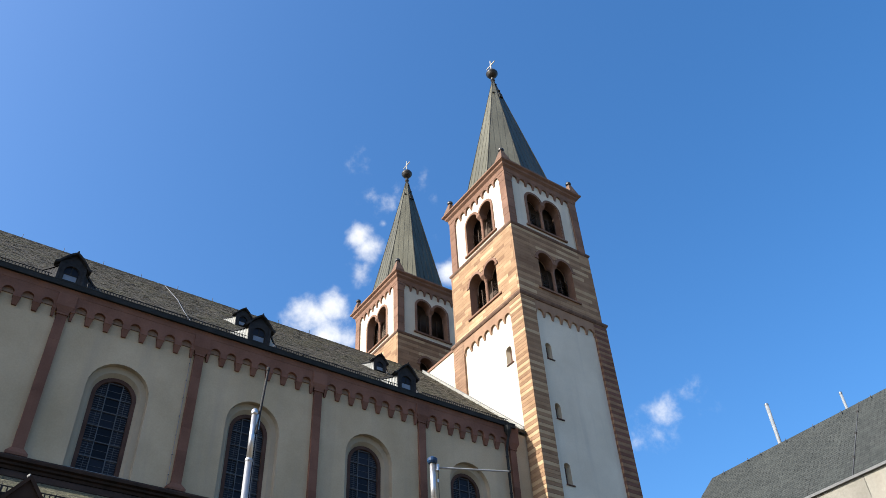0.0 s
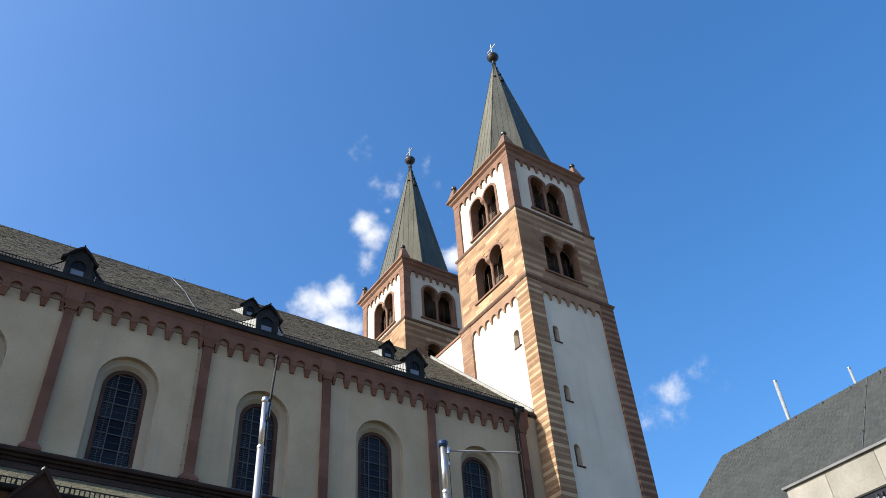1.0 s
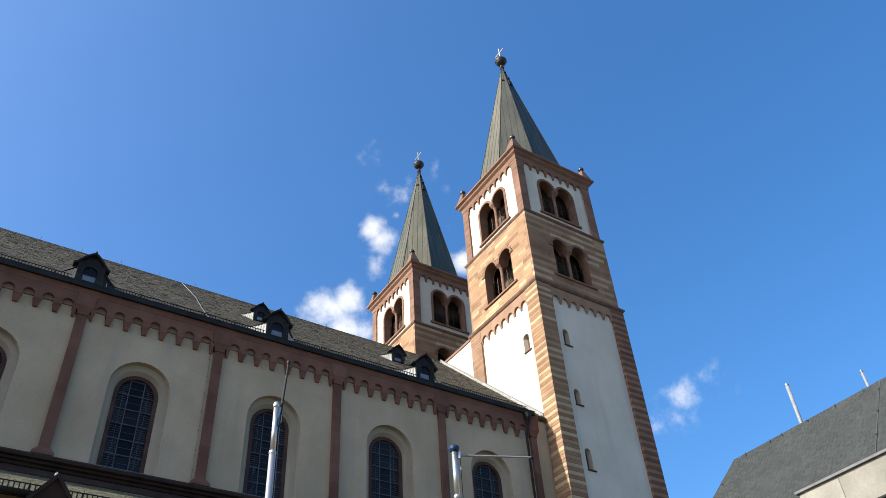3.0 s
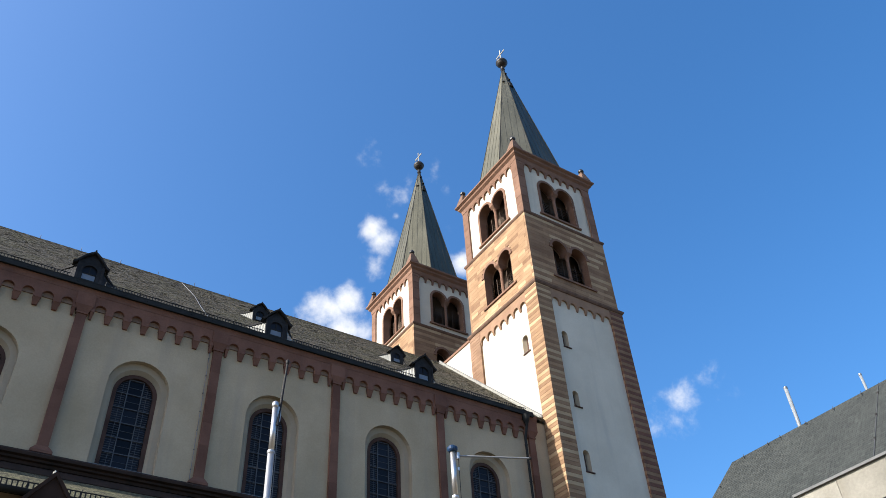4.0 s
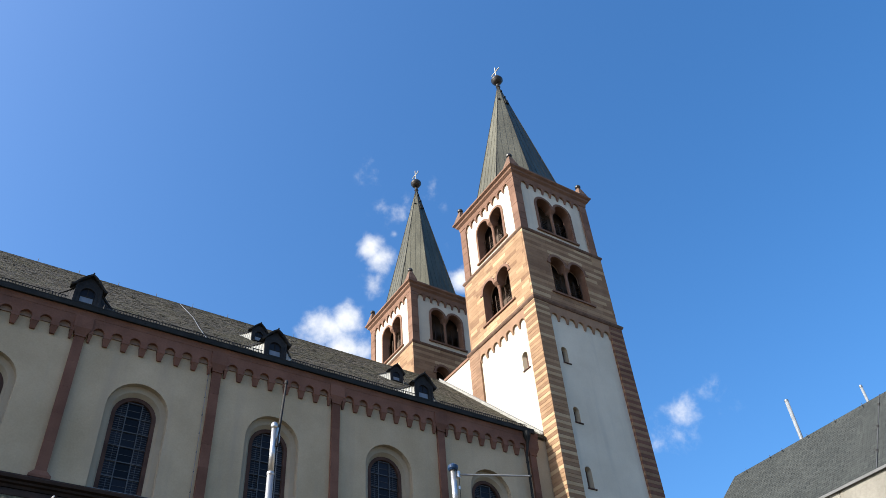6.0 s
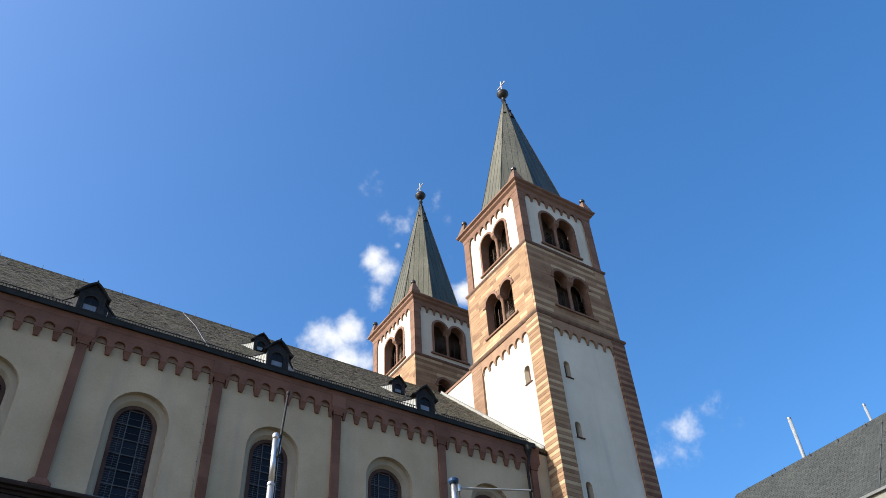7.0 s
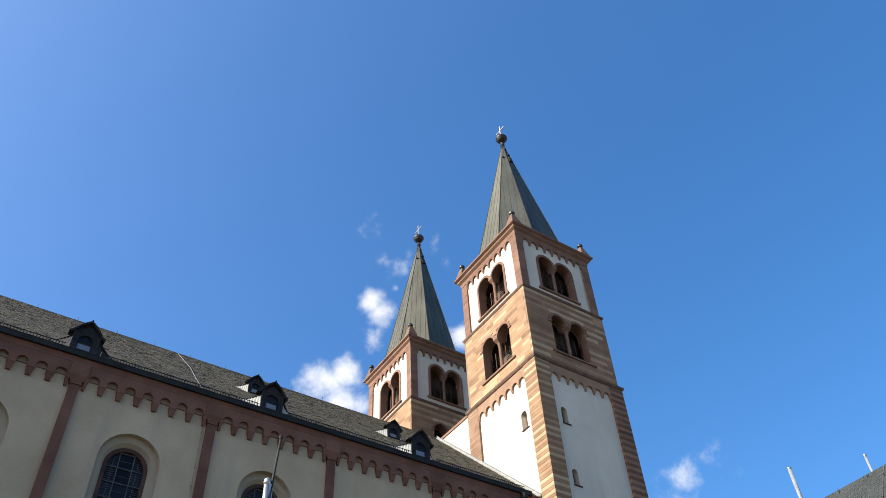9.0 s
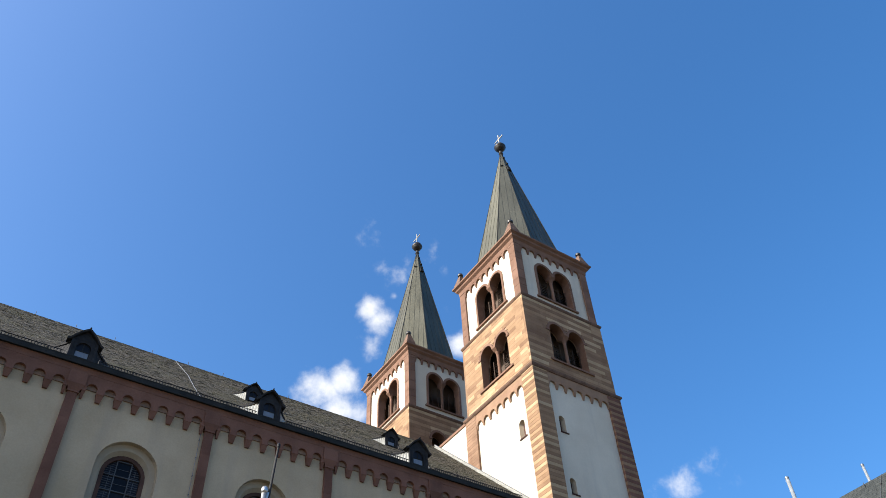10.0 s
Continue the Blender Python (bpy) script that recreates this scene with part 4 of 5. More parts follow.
# ---- things on the nave roof and wall ----
def gutter():
    root = empty("eaves_gutter", pose(0, 27.70, 21.98))
    tagged(root, "dark metal half-round gutter along the nave eaves", "gutter")
    x0, x1 = PILS[0], NAVE_X1 - 0.9
    bm = bmesh.new()
    line = [(0.13 * math.cos(t), 0.13 * math.sin(t)) for t in [math.pi + math.pi * i / 10 for i in range(11)]]
    line += [(p[0] * 0.9, p[1] * 0.9) for p in reversed(line)]
    sheet(bm, [(x0, y, z) for y, z in line + line[:1]], [(x1, y, z) for y, z in line + line[:1]], lambda a, b, c: (a, b, c))
    part("trough", bm, GUTTER, root)
    bm = bmesh.new()
    box(bm, x0, x1, -0.02, 0.30, -0.02, 0.01)
    part("apron_strip", bm, GUTTER, root)
    x = x0 + 0.4
    while x < x1:
        part("bracket", boxes((x - 0.015, x + 0.015, -0.14, 0.14, -0.145, -0.128)), IRON, root)
        x += 0.9


def snow_guard(name, x0, x1, y, z, height, label, gap=0.12):
    root = empty(name, pose(0, y, z))
    tagged(root, label, "snow guard", "snow guards")
    for h in (0.02, height):
        bm = bmesh.new()
        tube(bm, (x0, 0, h), (x1, 0, h), 0.018, n=5)
        part("rail", bm, IRON, root)
    x = x0
    while x < x1:
        bm = bmesh.new()
        tube(bm, (x, 0, -0.12), (x, 0, height + 0.06), 0.014, n=5)
        tube(bm, (x, 0.0, height * 0.8), (x, 0.35, 0.20), 0.012, n=5)
        part("post", bm, IRON, root)
        x += 1.35
    bm = bmesh.new()
    n = int((x1 - x0) / gap)
    for i in range(n):
        xx = x0 + (i + 0.5) * gap
        box(bm, xx - 0.016, xx + 0.016, -0.010, 0.010, 0.0, height)
    tagged(part("infill", bm, IRON, root), kind="stuff")


gutter()
bm = boxes((PILS[0], NAVE_X1 - 0.9, WALL_Y - 0.34, WALL_Y - 0.245, 21.74, 21.93))
tagged(part("eaves_fascia", bm, GUTTER), "dark metal fascia board under the nave gutter", "fascia", kind="structure")
for x0, x1 in ((PILS[0], 1.95), (3.30, 10.02), (11.38, 17.74), (19.10, NAVE_X1 - 1.0)):
    snow_guard("nave_snow_guard", x0, x1, 27.98, roof_z(27.98) + 0.02, 0.27, "black iron snow guard rail above the nave gutter")


def dormer(x, y, s, label, flank):
    """A small pointed dormer: slated front with a window, pleated lead flanks and a hood that sweeps out onto the roof."""
    z = roof_z(y)
    root = empty("roof_dormer", pose(x, y, z) @ Matrix.Diagonal((s, s, s, 1)))
    tagged(root, label, "dormer", "nave roof dormers")
    w, hz, peak, tip = 0.50, 0.95, 1.50, 0.72
    back = hz / PITCH
    f = lambda u, d, zz: (u, d, zz)

    def hood_z(u):
        u = abs(u)
        return peak - 0.96 * u + 0.07 * math.sin(math.pi * min(u / 0.60, 1)) + 0.5 * max(u - 0.58, 0)

    def hood_y(u):
        return -0.20 + 0.10 * abs(u) / tip
    # front with a low-arched window opening
    bm = bmesh.new()
    arched_wall(bm, f, -w, w, -0.25, hz, [(0, 0.29, 0.10, 0.58)], 0.12)
    part("slate_front", bm, DORMERSLATE, root)
    sash = part("window_frame", boxes((-0.29, -0.25, 0.04, 0.09, 0.10, 0.47), (0.25, 0.29, 0.04, 0.09, 0.10, 0.47), (-0.25, 0.25, 0.04, 0.09, 0.44, 0.48), (-0.02, 0.02, 0.06, 0.09, 0.48, 0.86)), GUTTER, root)
    part("upper_pane", boxes((-0.30, 0.30, 0.09, 0.11, 0.47, 0.90)), GLASS, sash, "dark upper pane")
    part("lower_pane", boxes((-0.25, 0.25, 0.06, 0.08, 0.13, 0.44)), PANE, sash, "lower pane, sky reflection painted as pale blue")
    part("window_sill", boxes((-0.36, 0.36, -0.06, 0.12, 0.04, 0.10)), GUTTER, root)
    for sgn in (-1, 1):
        part("corner_board", boxes(tuple(sorted((sgn * (w - 0.07), sgn * (w + 0.02)))) + (-0.03, 0.10, -0.2, hz - 0.02)), DORMERSLATE, root)
        bm = bmesh.new()
        pts = [(sgn * w, 0.1, -0.2), (sgn * w, 0.1, hz), (sgn * w, back, hz)]
        ins = [(sgn * (w - 0.08), p[1], p[2]) for p in pts]
        sheet(bm, pts + pts[:1], ins + ins[:1], f)
        bm.faces.new([bm.verts.new(p) for p in pts]), bm.faces.new([bm.verts.new(p) for p in ins])
        part("cheek", bm, DORMERSLATE, root)
        # swept flank: a thin curved eave that runs out and back onto the roof, with pleated lead below it
        n = 14
        edge, rear, top, low = [], [], [], []
        for i in range(n + 1):
            t = i / n
            fold = 0.016 * (1 if i % 2 else -1)
            u, yy = w + 0.66 * t ** 1.15, -0.03 + 0.80 * t
            zz = 0.86 * (1 - t) ** 1.7 + (PITCH * 0.77 + 0.06) * (1 - (1 - t) ** 1.7)
            zz = max(zz, PITCH * yy + 0.05)
            edge.append((sgn * u, yy, zz))
            rear.append((sgn * (u - 0.10), max(zz / PITCH + 0.12, yy + 0.1), zz + 0.05))
            top.append((sgn * (u - 0.04 + fold), yy + 0.06, zz - 0.01))
            yb = yy + 0.02
            low.append((sgn * (u + 0.04 + fold), yb, PITCH * yb + 0.012))
        bm = bmesh.new()
        under = [(p[0], p[1] + 0.015, p[2] - 0.085) for p in edge]
        sheet(bm, edge, rear, f), sheet(bm, edge, under, f)
        sheet(bm, under, [(p[0], p[1], p[2] - 0.045) for p in rear], f)
        part("swept_eave", bm, DORMERSLATE, root)
        bm = bmesh.new()
        sheet(bm, top, low, f)
        part("pleated_flashing", bm, flank, root, "pleated flashing below the swept eave")
    # hood: steep gable that flattens into wide swept eaves
    bm = bmesh.new()
    us = [tip * i / 12 for i in range(-12, 13)]
    fr = [(u, hood_y(u), hood_z(u)) for u in us]
    bk = [(u * 0.92, max((hood_z(u) + 0.10) / PITCH, hood_y(u) + 0.1), hood_z(u)) for u in us]
    sheet(bm, fr, bk, f)
    lo = [(u * 0.97, yy + 0.02, zz - 0.08) for u, yy, zz in fr]
    lob = [(u, yy, zz - 0.08) for u, yy, zz in bk]
    sheet(bm, lo, lob, f), sheet(bm, fr, lo, f)
    part("hood", bm, DORMERSLATE, root)
    bm = bmesh.new()
    v = [(-w, 0.0, hz - 0.01), (w, 0.0, hz - 0.01), (0, 0.0, peak - 0.06)]
    bm.faces.new([bm.verts.new(p) for p in v])
    bm.faces.new([bm.verts.new((p[0], 0.1, p[2])) for p in v])
    part("gable_field", bm, DORMERSLATE, root)
    bm = bmesh.new()
    tube(bm, (0, hood_y(0) - 0.02, peak + 0.01), (0, (peak + 0.1) / PITCH, peak + 0.01), 0.035, n=6)
    part("hood_ridge", bm, DORMERSLATE, root)


# flanks coloured dark here, pale on the other dormers
dormer(2.62, 28.28, 1.0, "black slated dormer with pointed hood and dark flanks", DORMERSLATE)
for x in (10.70, 18.42):
    dormer(x, 28.28, 1.0, "black slated dormer with pointed hood and pale lead flanks", LEAD)
for x in (11.0, 18.84):
    dormer(x, 31.5, 0.74, "small black slated dormer higher on the nave roof", LEAD)


def conductor():
    root = empty("lightning_conductor", pose(8.13, AXIS_Y, RIDGE_Z))
    tagged(root, "pale lightning conductor wire down the nave roof", "wire")
    bm = bmesh.new()
    pts = [(8.13, AXIS_Y - 0.05, RIDGE_Z + 0.02), (8.05, 33.0, roof_z(33.0) + 0.08), (7.80, 30.5, roof_z(30.5) + 0.05), (7.56, 27.98, roof_z(27.98) + 0.10)]
    for a, b in zip(pts, pts[1:]):
        tube(bm, a, b, 0.014, n=6)
    ob = part("roof_wire", bm, ZINC, root)
    ob.matrix_parent_inverse = root.matrix_basis.inverted()
    bm = bmesh.new()
    tube(bm, (7.81, WALL_Y - 0.05, 20.5), (7.81, WALL_Y - 0.04, 15.0), 0.011, n=6)
    ob = part("wall_wire", bm, ZINC, root)
    ob.matrix_parent_inverse = root.matrix_basis.inverted()
    for i in range(7):
        z = 15.4 + i * 0.8
        xx = 7.81
        ob = part("clip", boxes((xx - 0.018, xx + 0.018, WALL_Y - 0.06, WALL_Y + 0.01, z - 0.012, z + 0.012)), CAME, root)
        ob.matrix_parent_inverse = root.matrix_basis.inverted()


conductor()


def ridge_tiles():
    root = empty("roof_ridge", pose(0, AXIS_Y, RIDGE_Z))
    tagged(root, "row of ridge tiles with small iron pins", "ridge", kind="structure")
    x = NAVE_X0
    bank = bmesh.new()
    outl = [(-0.16, -0.15), (-0.09, -0.01), (0.0, 0.045), (0.09, -0.01), (0.16, -0.15)]
    sheet(bank, [(0.0, a, b) for a, b in outl], [(0.385, a, b - 0.012) for a, b in outl], lambda a, b, c: (a, b, c))
    first = part("ridge_tile", bank, SHINGLE, root)
    first.matrix_basis = pose(x, 0, 0.02)
    x += 0.38
    while x < NAVE_X1 - 0.4:
        place("ridge_tile", first.data, root, m=pose(x, 0, 0.02))
        x += 0.38
    x = -1.4
    while x < 18:
        bm = bmesh.new()
        tube(bm, (x, -0.05, 0.0), (x, -0.05, 0.26), 0.014, n=5)
        part("pin", bm, IRON, root)
        x += 2.05


ridge_tiles()


def verge_flashing():
    root = empty("verge_flashing")
    tagged(root, "white coping strip where the nave roof meets the tower", "flashing", kind="structure")
    bm = bmesh.new()
    x0, x1 = NAVE_X1 - 0.24, NAVE_X1 - 0.02
    ys = [27.9, AXIS_Y]
    for xa, xb, h in ((x0, x1, 0.06), (x0 + 0.16, x1, 0.17)):
        a = [(xa, y, roof_z(y) - 0.05) for y in ys] + [(xa, y, roof_z(y) + h) for y in reversed(ys)]
        b = [(xb, p[1], p[2]) for p in a]
        sheet(bm, a + a[:1], b + b[:1], lambda p, q, r: (p, q, r))
        for row in (a, b):
            bm.faces.new([bm.verts.new(p) for p in row])
    part("coping_strip", bm, LEAD, root)
    # added strip whose darker grey draws the shadow gap along the coping
    bm = bmesh.new()
    a = [(x1 - 0.07, y, roof_z(y) + h) for y, h in ((ys[0], 0.172), (ys[1], 0.172), (ys[1], 0.215), (ys[0], 0.215))]
    b = [(x1 + 0.02, p[1], p[2]) for p in a]
    sheet(bm, a + a[:1], b + b[:1], lambda p, q, r: (p, q, r))
    for row in (a, b):
        bm.faces.new([bm.verts.new(p) for p in row])
    part("coping_lip", bm, CAPPING, root, "thin dark strip modelled as the coping's shadow gap")


verge_flashing()


def downpipe():
    root = empty("downpipe", pose(23.86, WALL_Y, 0))
    tagged(root, "grey zinc rain downpipe with hopper on the nave wall", "downpipe")
    bm = bmesh.new()
    lathe(bm, [(0.07, 21.15), (0.09, 21.25), (0.19, 21.50), (0.20, 21.72), (0.21, 21.74)], 12, (0.1, -0.30))
    part("hopper", bm, GUTTER, root)
    bm = bmesh.new()
    tube(bm, (0.1, -0.30, 21.2), (0.0, -0.18, 20.45), 0.065, n=10)
    part("bend", bm, GUTTER, root)
    bm = bmesh.new()
    tube(bm, (0.0, -0.18, 20.5), (0.0, -0.18, 14.9), 0.062, n=10)
    part("pipe", bm, GUTTER, root)
    for z in (16.2, 18.2, 20.1):
        bm = bmesh.new()
        lathe(bm, [(0.075, z), (0.085, z + 0.02), (0.075, z + 0.06)], 10, (0, -0.18))
        part("clamp", bm, IRON, root)


downpipe()

# ---- aisle below the clerestory ----
AISLE_Y, AISLE_TOP, AISLE_EAVE = 22.0, 14.16, 11.02


def aisle():
    bm = bmesh.new()
    x0, x1 = NAVE_X0, NAVE_X1 - 0.5
    sec = [(27.9, AISLE_TOP), (AISLE_Y - 0.35, AISLE_EAVE - 0.19), (AISLE_Y - 0.35, AISLE_EAVE - 0.31), (27.9, AISLE_TOP - 0.14)]
    a, b = [(x0, y, z) for y, z in sec], [(x1, y, z) for y, z in sec]
    sheet(bm, a + a[:1], b + b[:1], lambda p, q, r: (p, q, r))
    for row in (a, b):
        bm.faces.new([bm.verts.new(p) for p in row])
    tagged(part("roof_aisle", bm, AISLE_SHINGLE), "mossy shingle lean-to roof of the side aisle", "roof", kind="structure")
    tagged(part("wall_aisle", boxes((x0, x1, AISLE_Y, AISLE_Y + 0.8, 0, AISLE_EAVE - 0.12)), CREAM), "plain plastered side aisle wall", "wall", kind="structure")
    for x in (x0, x1 - 0.5):
        bm = bmesh.new()
        pr = [(AISLE_Y + 0.8, 0), (27.9, 0), (27.9, AISLE_TOP - 0.16), (AISLE_Y + 0.8, AISLE_EAVE + 0.1)]
        a, b = [(x, y, z) for y, z in pr], [(x + 0.5, y, z) for y, z in pr]
        sheet(bm, a + a[:1], b + b[:1], lambda p, q, r: (p, q, r))
        for row in (a, b):
            bm.faces.new([bm.verts.new(p) for p in row])
        tagged(part("wall_aisle_end", bm, CREAM), "plain plastered end wall of the side aisle", "wall", kind="structure")
    # dark brown sloping strip between string course and aisle roof
    bm = bmesh.new()
    profile_run(bm, south, x0, x1, [(0.0, AISLE_TOP + 0.20), (-0.16, AISLE_TOP + 0.14), (-0.42, AISLE_TOP - 0.18), (-0.40, AISLE_TOP - 0.22), (0.0, AISLE_TOP)])
    tagged(part("lead_apron", bm, DARKBROWN), "dark brown apron strip above the side aisle roof", "flashing", kind="structure")
    bm = bmesh.new()
    line = [(0.12 * math.cos(t), 0.12 * math.sin(t)) for t in [math.pi + math.pi * i / 10 for i in range(11)]]
    line += [(p[0] * 0.9, p[1] * 0.9) for p in reversed(line)]
    sheet(bm, [(x0, AISLE_Y - 0.47 + y, AISLE_EAVE - 0.2 + z) for y, z in line + line[:1]], [(x1, AISLE_Y - 0.47 + y, AISLE_EAVE - 0.2 + z) for y, z in line + line[:1]], lambda p, q, r: (p, q, r))
    tagged(part("aisle_gutter", bm, GUTTER), "dark metal gutter along the side aisle eaves", "gutter")


aisle()
snow_guard("aisle_snow_guard", -6.0, 14.0, 22.2, AISLE_EAVE + 0.11, 0.20, "black iron snow guard rail on the side aisle roof", 0.13)


def gabled_pier():
    """The sandstone gable of an aisle buttress, with its finial."""
    root = empty("gabled_buttress", pose(2.60, 21.62, 0))
    tagged(root, "brown sandstone buttress with a steep gabled top", "buttress")
    tip, half, slope_h = 11.32, 1.05, 1.35
    # the pier's shade is in its dark brown colour
    bm = boxes((-half + 0.1, half - 0.1, -0.35, 0.38, 0, tip - slope_h))
    part("pier", bm, DARKBROWN, root)
    bm = bmesh.new()
    tri = [(-half + 0.08, tip - slope_h), (half - 0.08, tip - slope_h), (0, tip - 0.10)]
    a, b = [(u, -0.35, z) for u, z in tri], [(u, 0.38, z) for u, z in tri]
    sheet(bm, a + a[:1], b + b[:1], lambda p, q, r: (p, q, r))
    for row in (a, b):
        bm.faces.new([bm.verts.new(p) for p in row])
    part("gable", bm, DARKBROWN, root)
    for s in (-1, 1):
        bm = bmesh.new()
        d = Vector((s * half, 0, -slope_h))
        nrm = Vector((s * slope_h, 0, half)).normalized()
        q = [Vector((0, 0, tip)), Vector((0, 0, tip)) + d, Vector((0, 0, tip)) + d - nrm * 0.1, Vector((0, 0, tip - 0.14))]
        a, b = [(p.x, -0.42, p.z) for p in q], [(p.x, 0.40, p.z) for p in q]
        sheet(bm, a + a[:1], b + b[:1], lambda p, e, r: (p, e, r))
        for row in (a, b):
            bm.faces.new([bm.verts.new(p) for p in row])
        part("coping", bm, DARKBROWN, root)
    bm = bmesh.new()
    lathe(bm, [(0.035, tip - 0.06), (0.03, tip + 0.05), (0.055, tip + 0.09), (0.05, tip + 0.13), (0.01, tip + 0.18)], 8, (0, -0.02))
    part("finial", bm, LEAD, root, "small pale finial")


gabled_pier()


# ---- flagpoles ----
def pole_body(root, top):
    bm = bmesh.new()
    lathe(bm, [(0.16, 0.0), (0.16, 0.03), (0.085, 0.06), (0.085, 0.12)], 20)
    part("base_plate", bm, STEEL, root)
    bm = bmesh.new()
    lathe(bm, [(0.062, 0.10), (0.057, top - 0.92)], 20)
    part("lower_tube", bm, STEEL, root, smooth=True)
    bm = bmesh.new()
    lathe(bm, [(0.062, top - 0.95), (0.067, top - 0.93), (0.062, top - 0.90)], 20)
    part("joint_ring", bm, STEEL, root)
    bm = bmesh.new()
    lathe(bm, [(0.051, top - 0.91), (0.048, top - 0.05)], 20)
    part("upper_tube", bm, STEEL, root, smooth=True)


def flagpole_raised():
    top = 9.10
    root = empty("flagpole", pose(4.70, 12.10, 0))
    tagged(root, "tall steel flagpole with its black arm folded upwards", "flagpole")
    pole_body(root, top)
    bm = bmesh.new()
    lathe(bm, [(0.052, top - 0.06), (0.064, top - 0.02), (0.055, top + 0.04), (0.02, top + 0.07)], 16)
    part("rounded_cap", bm, STEEL, root, smooth=True)
    bm = boxes((0.03, 0.10, -0.05, 0.03, top - 0.34, top - 0.04))
    bmesh.ops.bevel(bm, geom=list(bm.edges), offset=0.012, segments=2, affect="EDGES")
    part("hinge_bracket", bm, STEEL, root)
    bm = bmesh.new()
    tube(bm, (0.05, -0.04, top - 0.42), (0.16, 0.0, top + 0.92), 0.026, 0.020, 10)
    part("folded_arm", bm, IRON, root, "black folded arm")
    bm = bmesh.new()
    lathe(bm, [(0.012, top + 0.88), (0.034, top + 0.92), (0.034, top + 0.97), (0.012, top + 1.0)], 10, (0.16, 0.0))
    part("arm_tip", bm, IRON, root)
    bm = bmesh.new()
    tube(bm, (0.075, -0.03, top - 0.34), (0.085, -0.03, 1.0), 0.006, n=5)
    part("halyard", bm, WHITEMETAL, root)


def flagpole_arm():
    top = 8.42
    root = empty("flagpole", pose(7.68, 10.96, 0))
    tagged(root, "tall steel flagpole with blue cap and outstretched arm", "flagpole")
    pole_body(root, top)
    bm = bmesh.new()
    lathe(bm, [(0.072, top - 0.06), (0.092, top - 0.03), (0.095, top + 0.02), (0.06, top + 0.05), (0.01, top + 0.06)], 18)
    part("cap", bm, BLUE, root, "blue plastic cap")
    d = Vector((8.98 - 7.68, 10.41 - 10.96, 0))
    d.normalize()
    n = 1.41
    bm = bmesh.new()
    tube(bm, d * 0.07 + Vector((0, 0, top - 0.14)), d * n + Vector((0, 0, top - 0.14)), 0.020, 0.016, 10)
    part("arm", bm, WHITEMETAL, root, "pale metal arm")
    bm = bmesh.new()
    tube(bm, d * n + Vector((0, 0, top - 0.14)), d * (n + 0.035) + Vector((0, 0, top - 0.14)), 0.026, n=10)
    part("arm_tip", bm, IRON, root)
    bm = bmesh.new()
    tube(bm, d * 0.09 + Vector((0, 0, top - 0.20)), d * 0.09 + Vector((0, 0, top - 0.08)), 0.035, n=10)
    part("bracket", bm, STEEL, root)
    bm = bmesh.new()
    tube(bm, d * 0.09 + Vector((0, 0, top - 0.42)), d * 0.09 + Vector((0, 0, top - 0.36)), 0.02, n=10)
    part("cleat", bm, STEEL, root)
    bm = bmesh.new()
    tube(bm, d * 0.10 + Vector((0, 0, top - 0.2)), d * 0.10 + Vector((0, 0, 1.0)), 0.006, n=5)
    part("halyard", bm, IRON, root)


flagpole_raised()
flagpole_arm()


# ---- neighbouring building with slate roof ----
RX, RZ, RY1, RY0 = 27.0, 15.98, 18.86, -26.0
RSLOPE, R_EAVE = 1.24, 20.6
BAY_X, BAY_Y, BAY_TOP = 22.0, 13.54, 11.40


def r_roof_z(x):
    return RZ - abs(RX - x) * RSLOPE


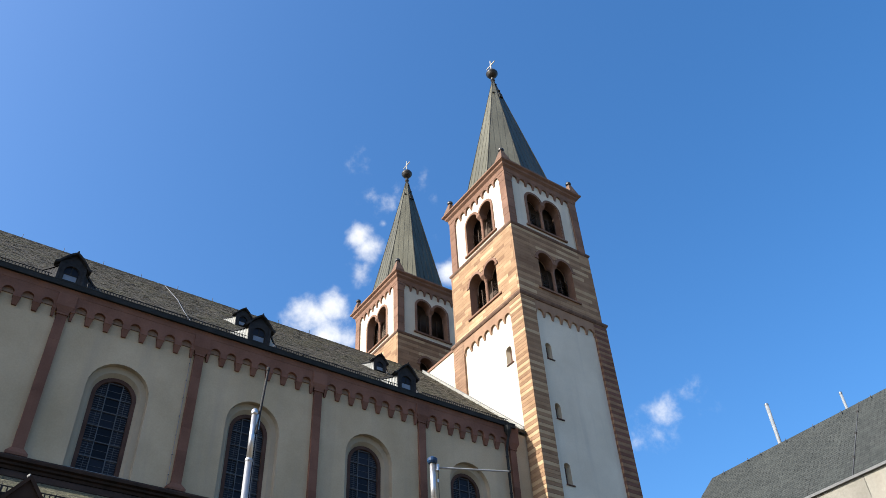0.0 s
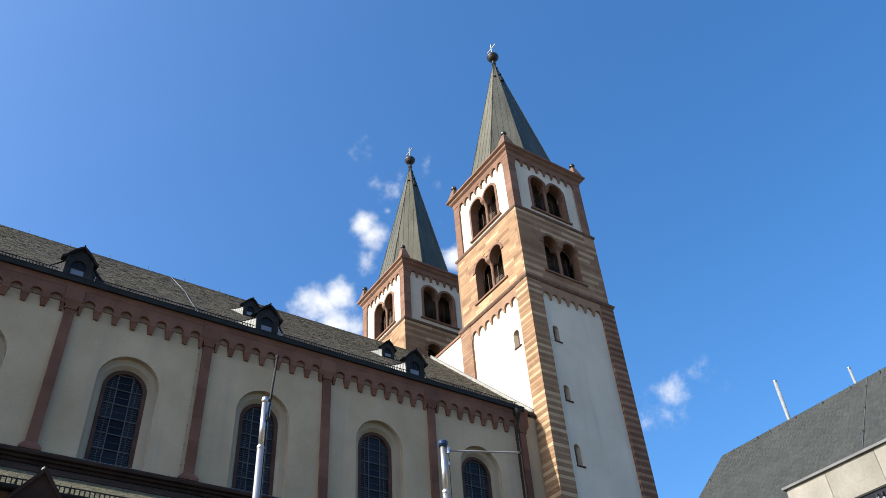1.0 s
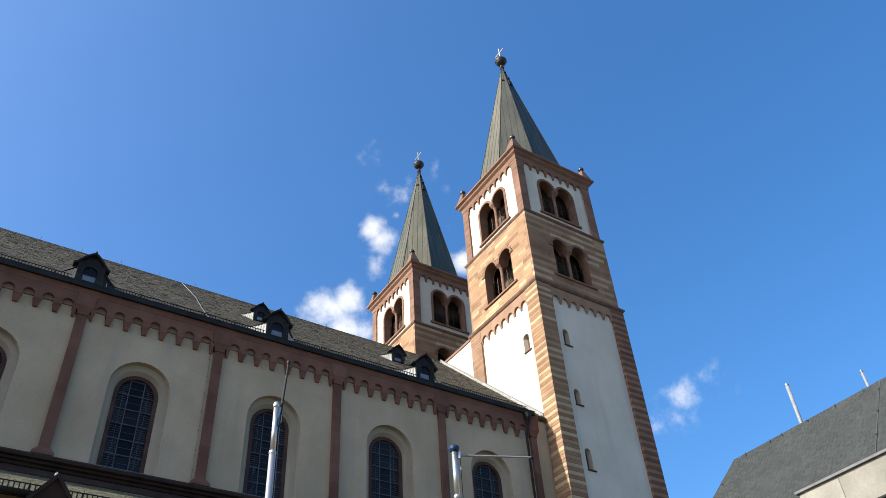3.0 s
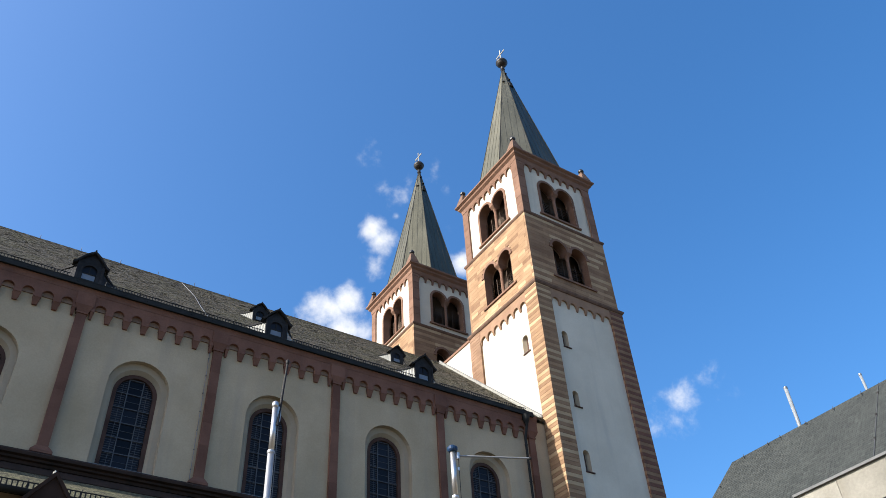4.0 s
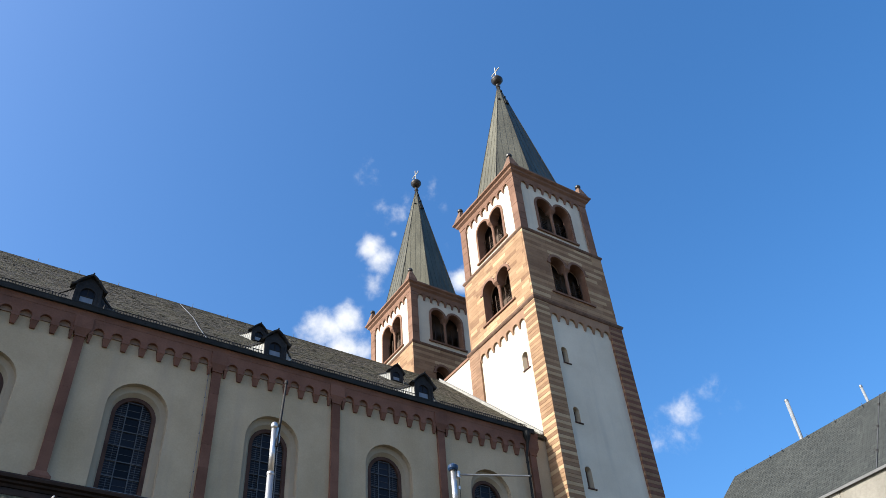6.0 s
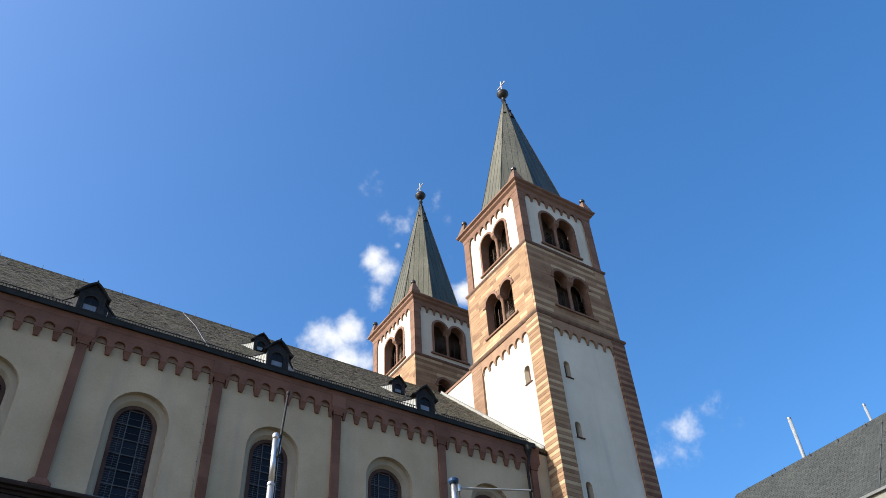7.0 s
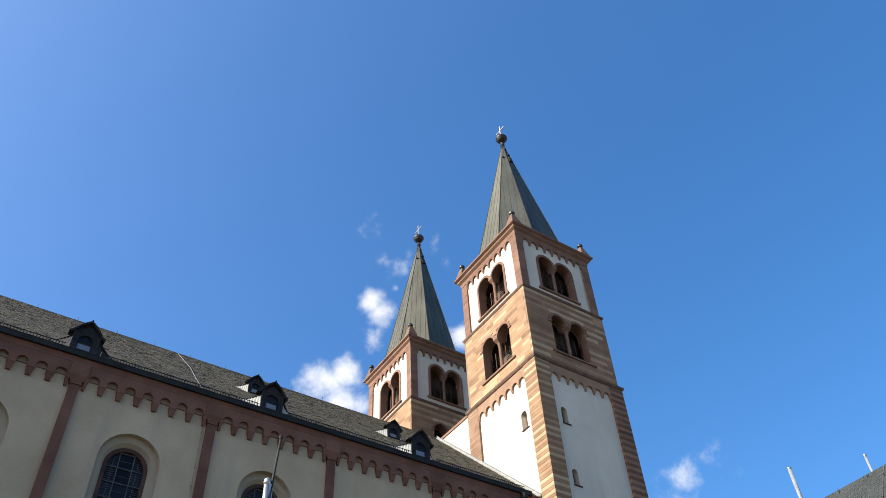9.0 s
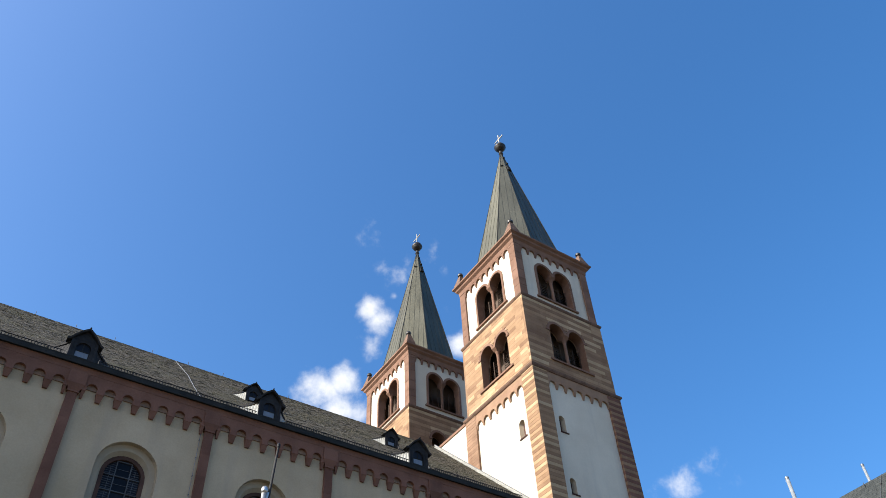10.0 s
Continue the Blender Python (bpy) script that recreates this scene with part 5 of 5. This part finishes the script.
def neighbour():
    f = lambda p, q, r: (p, q, r)
    bm = bmesh.new()
    sec = [(R_EAVE, r_roof_z(R_EAVE)), (RX, RZ), (2 * RX - R_EAVE, r_roof_z(R_EAVE)), (2 * RX - R_EAVE, r_roof_z(R_EAVE) - 0.2), (RX, RZ - 0.25), (R_EAVE, r_roof_z(R_EAVE) - 0.2)]
    a, b = [(x, RY0, z) for x, z in sec], [(x, RY1 + 0.30 * (RZ - z), z) for x, z in sec]
    sheet(bm, a + a[:1], b + b[:1], f)
    for row in (a, b):
        bm.faces.new([bm.verts.new(p) for p in row])
    tagged(part("roof_neighbour", bm, SLATE), "dark grey slate gable roof of the neighbouring house", "roof", kind="structure")
    bm = bmesh.new()
    w0, w1 = R_EAVE + 0.4, 2 * RX - R_EAVE - 0.4
    sec = [(w0, 0), (w1, 0), (w1, r_roof_z(w1) - 0.22), (RX, RZ - 0.3), (w0, r_roof_z(w0) - 0.22)]
    a, b = [(x, RY0 + 0.3, z) for x, z in sec], [(x, RY1 - 0.25, z) for x, z in sec]
    sheet(bm, a + a[:1], b + b[:1], f)
    for row in (a, b):
        bm.faces.new([bm.verts.new(p) for p in row])
    tagged(part("wall_neighbour", bm, LIMESTONE), "plain stone walls of the neighbouring house", "wall", kind="structure")
    # projecting stone bay
    tagged(part("wall_bay", boxes((BAY_X + 0.06, 26.0, RY0 + 2, BAY_Y - 0.06, 7.0, BAY_TOP - 0.02)), MORTAR), "core of the projecting stone bay", "wall", kind="structure")
    root = empty("bay_cladding", pose(BAY_X, BAY_Y, 0))
    tagged(root, "pale limestone slabs cladding the projecting roof bay", "cladding", kind="structure")
    # slabs towards the square and on the gable side
    y, first = 0.0, True
    widths = (1.38, 1.62, 1.55, 1.7, 1.6, 1.62, 1.58)
    for w in widths:
        zb = 8.2 if first else 10.36
        bm = boxes((0.0, 0.07, y - w + 0.006, y - 0.006, zb, BAY_TOP - 0.03))
        part("slab", bm, LIMESTONE, root)
        y, first = y - w, False
    for i in range(2):
        part("slab", boxes((0.075 + i * 1.9, 0.07 + (i + 1) * 1.9, -0.07, 0.0, 7.6, BAY_TOP - 0.03)), LIMESTONE, root)
    bm = bmesh.new()
    f2 = lambda u, d, z: (BAY_X + d, u, z)
    profile_run(bm, f2, BAY_Y - 11.2, BAY_Y + 0.08, [(-0.08, BAY_TOP - 0.03), (-0.085, BAY_TOP + 0.045), (-0.04, BAY_TOP + 0.06), (4.0, BAY_TOP + 0.09), (4.0, BAY_TOP - 0.03), (-0.06, BAY_TOP - 0.03)])
    tagged(part("metal_capping", bm, CAPPING), "grey metal capping on the stone bay", "capping", kind="structure")
    win = empty("window_band", pose(BAY_X, BAY_Y - 1.42, 0))
    tagged(win, "dark window band with upright white fins in the stone bay", "window", kind="structure")
    part("glazing", boxes((0.02, 0.05, -9.6, 0.0, 8.2, 10.35)), GLASS, win)
    part("head_rail", boxes((-0.01, 0.06, -9.6, 0.0, 10.30, 10.355)), GUTTER, win)
    y = -0.45
    i = 0
    while y > -9.3:
        bm = boxes((-0.05, 0.01, y - 0.035, y + 0.035, 8.3, 10.12 - 0.06 * (i % 3)))
        part("fin", bm, WHITEMETAL, win)
        part("fin_hook", boxes((-0.06, 0.02, y - 0.02, y + 0.02, 10.10, 10.20)), IRON, win)
        i += 1
        y -= 0.16 if i % 3 else 0.42


neighbour()


def vent_pipe(x, y, z0, z1, r):
    root = empty("vent_pipe", pose(x, y, z0))
    tagged(root, "slim white metal vent pipe behind the slate ridge", "vent pipe", "roof vents")
    h = z1 - z0
    bm = bmesh.new()
    lathe(bm, [(r, 0), (r, h - 0.10)], 16)
    part("tube", bm, WHITEMETAL, root, smooth=True)
    bm = bmesh.new()
    lathe(bm, [(r + 0.002, h - 0.11), (r + 0.008, h - 0.06), (r + 0.005, h - 0.01), (r * 0.7, h)], 16)
    part("collar", bm, ZINC, root)


vent_pipe(27.9, 16.0, r_roof_z(27.9) - 0.1, 18.22, 0.075)
vent_pipe(27.9, 12.95, r_roof_z(27.9) - 0.1, 17.16, 0.05)


def roof_hooks():
    hook = bmesh.new()
    tube(hook, (0, 0, 0), (-0.02, 0, 0.15), 0.013, n=5)
    tube(hook, (-0.02, 0, 0.07), (-0.10, 0, 0.04), 0.015, n=5)
    first = None
    spots = [(RX - 0.14, y) for y in (18.14, 16.93, 16.33, 15.13, 13.9, 12.7, 11.5)] + [(RX - 1.0, 19.0)]
    for x, y in spots:
        root = empty("roof_hook", pose(x, y, r_roof_z(x)))
        tagged(root, "small iron ladder hook on the slate roof", "hook", "slate roof hooks")
        if first is None:
            first = part("hook", hook, CAME, root)
        else:
            place("hook", first.data, root)
    root = empty("roof_wire", pose(RX, 12.05, RZ))
    tagged(root, "dark lightning conductor wire down the slate roof", "wire")
    bm = bmesh.new()
    tube(bm, (0, 0, 0.02), (-4.5, -0.3, -4.5 * RSLOPE + 0.05), 0.011, n=5)
    part("strand", bm, CAME, root)
    for i in range(5):
        t = (i + 0.5) / 5
        part("holder", boxes((-4.5 * t - 0.03, -4.5 * t + 0.03, -0.3 * t - 0.03, -0.3 * t + 0.03, -4.5 * t * RSLOPE - 0.02, -4.5 * t * RSLOPE + 0.07)), IRON, root)


roof_hooks()

# ---- unseen blocks added behind the view to hold back bright horizon light ----
for i, (x0, x1, y0, y1, h) in enumerate(((-60, 20, -34, -22, 15), (-52, -34, -20, 60, 15))):
    tagged(part("wall_square", boxes((x0, x1, y0, y1, 0, h)), CREAM), "unseen added block that cuts off the bright low sky", "wall", kind="structure")
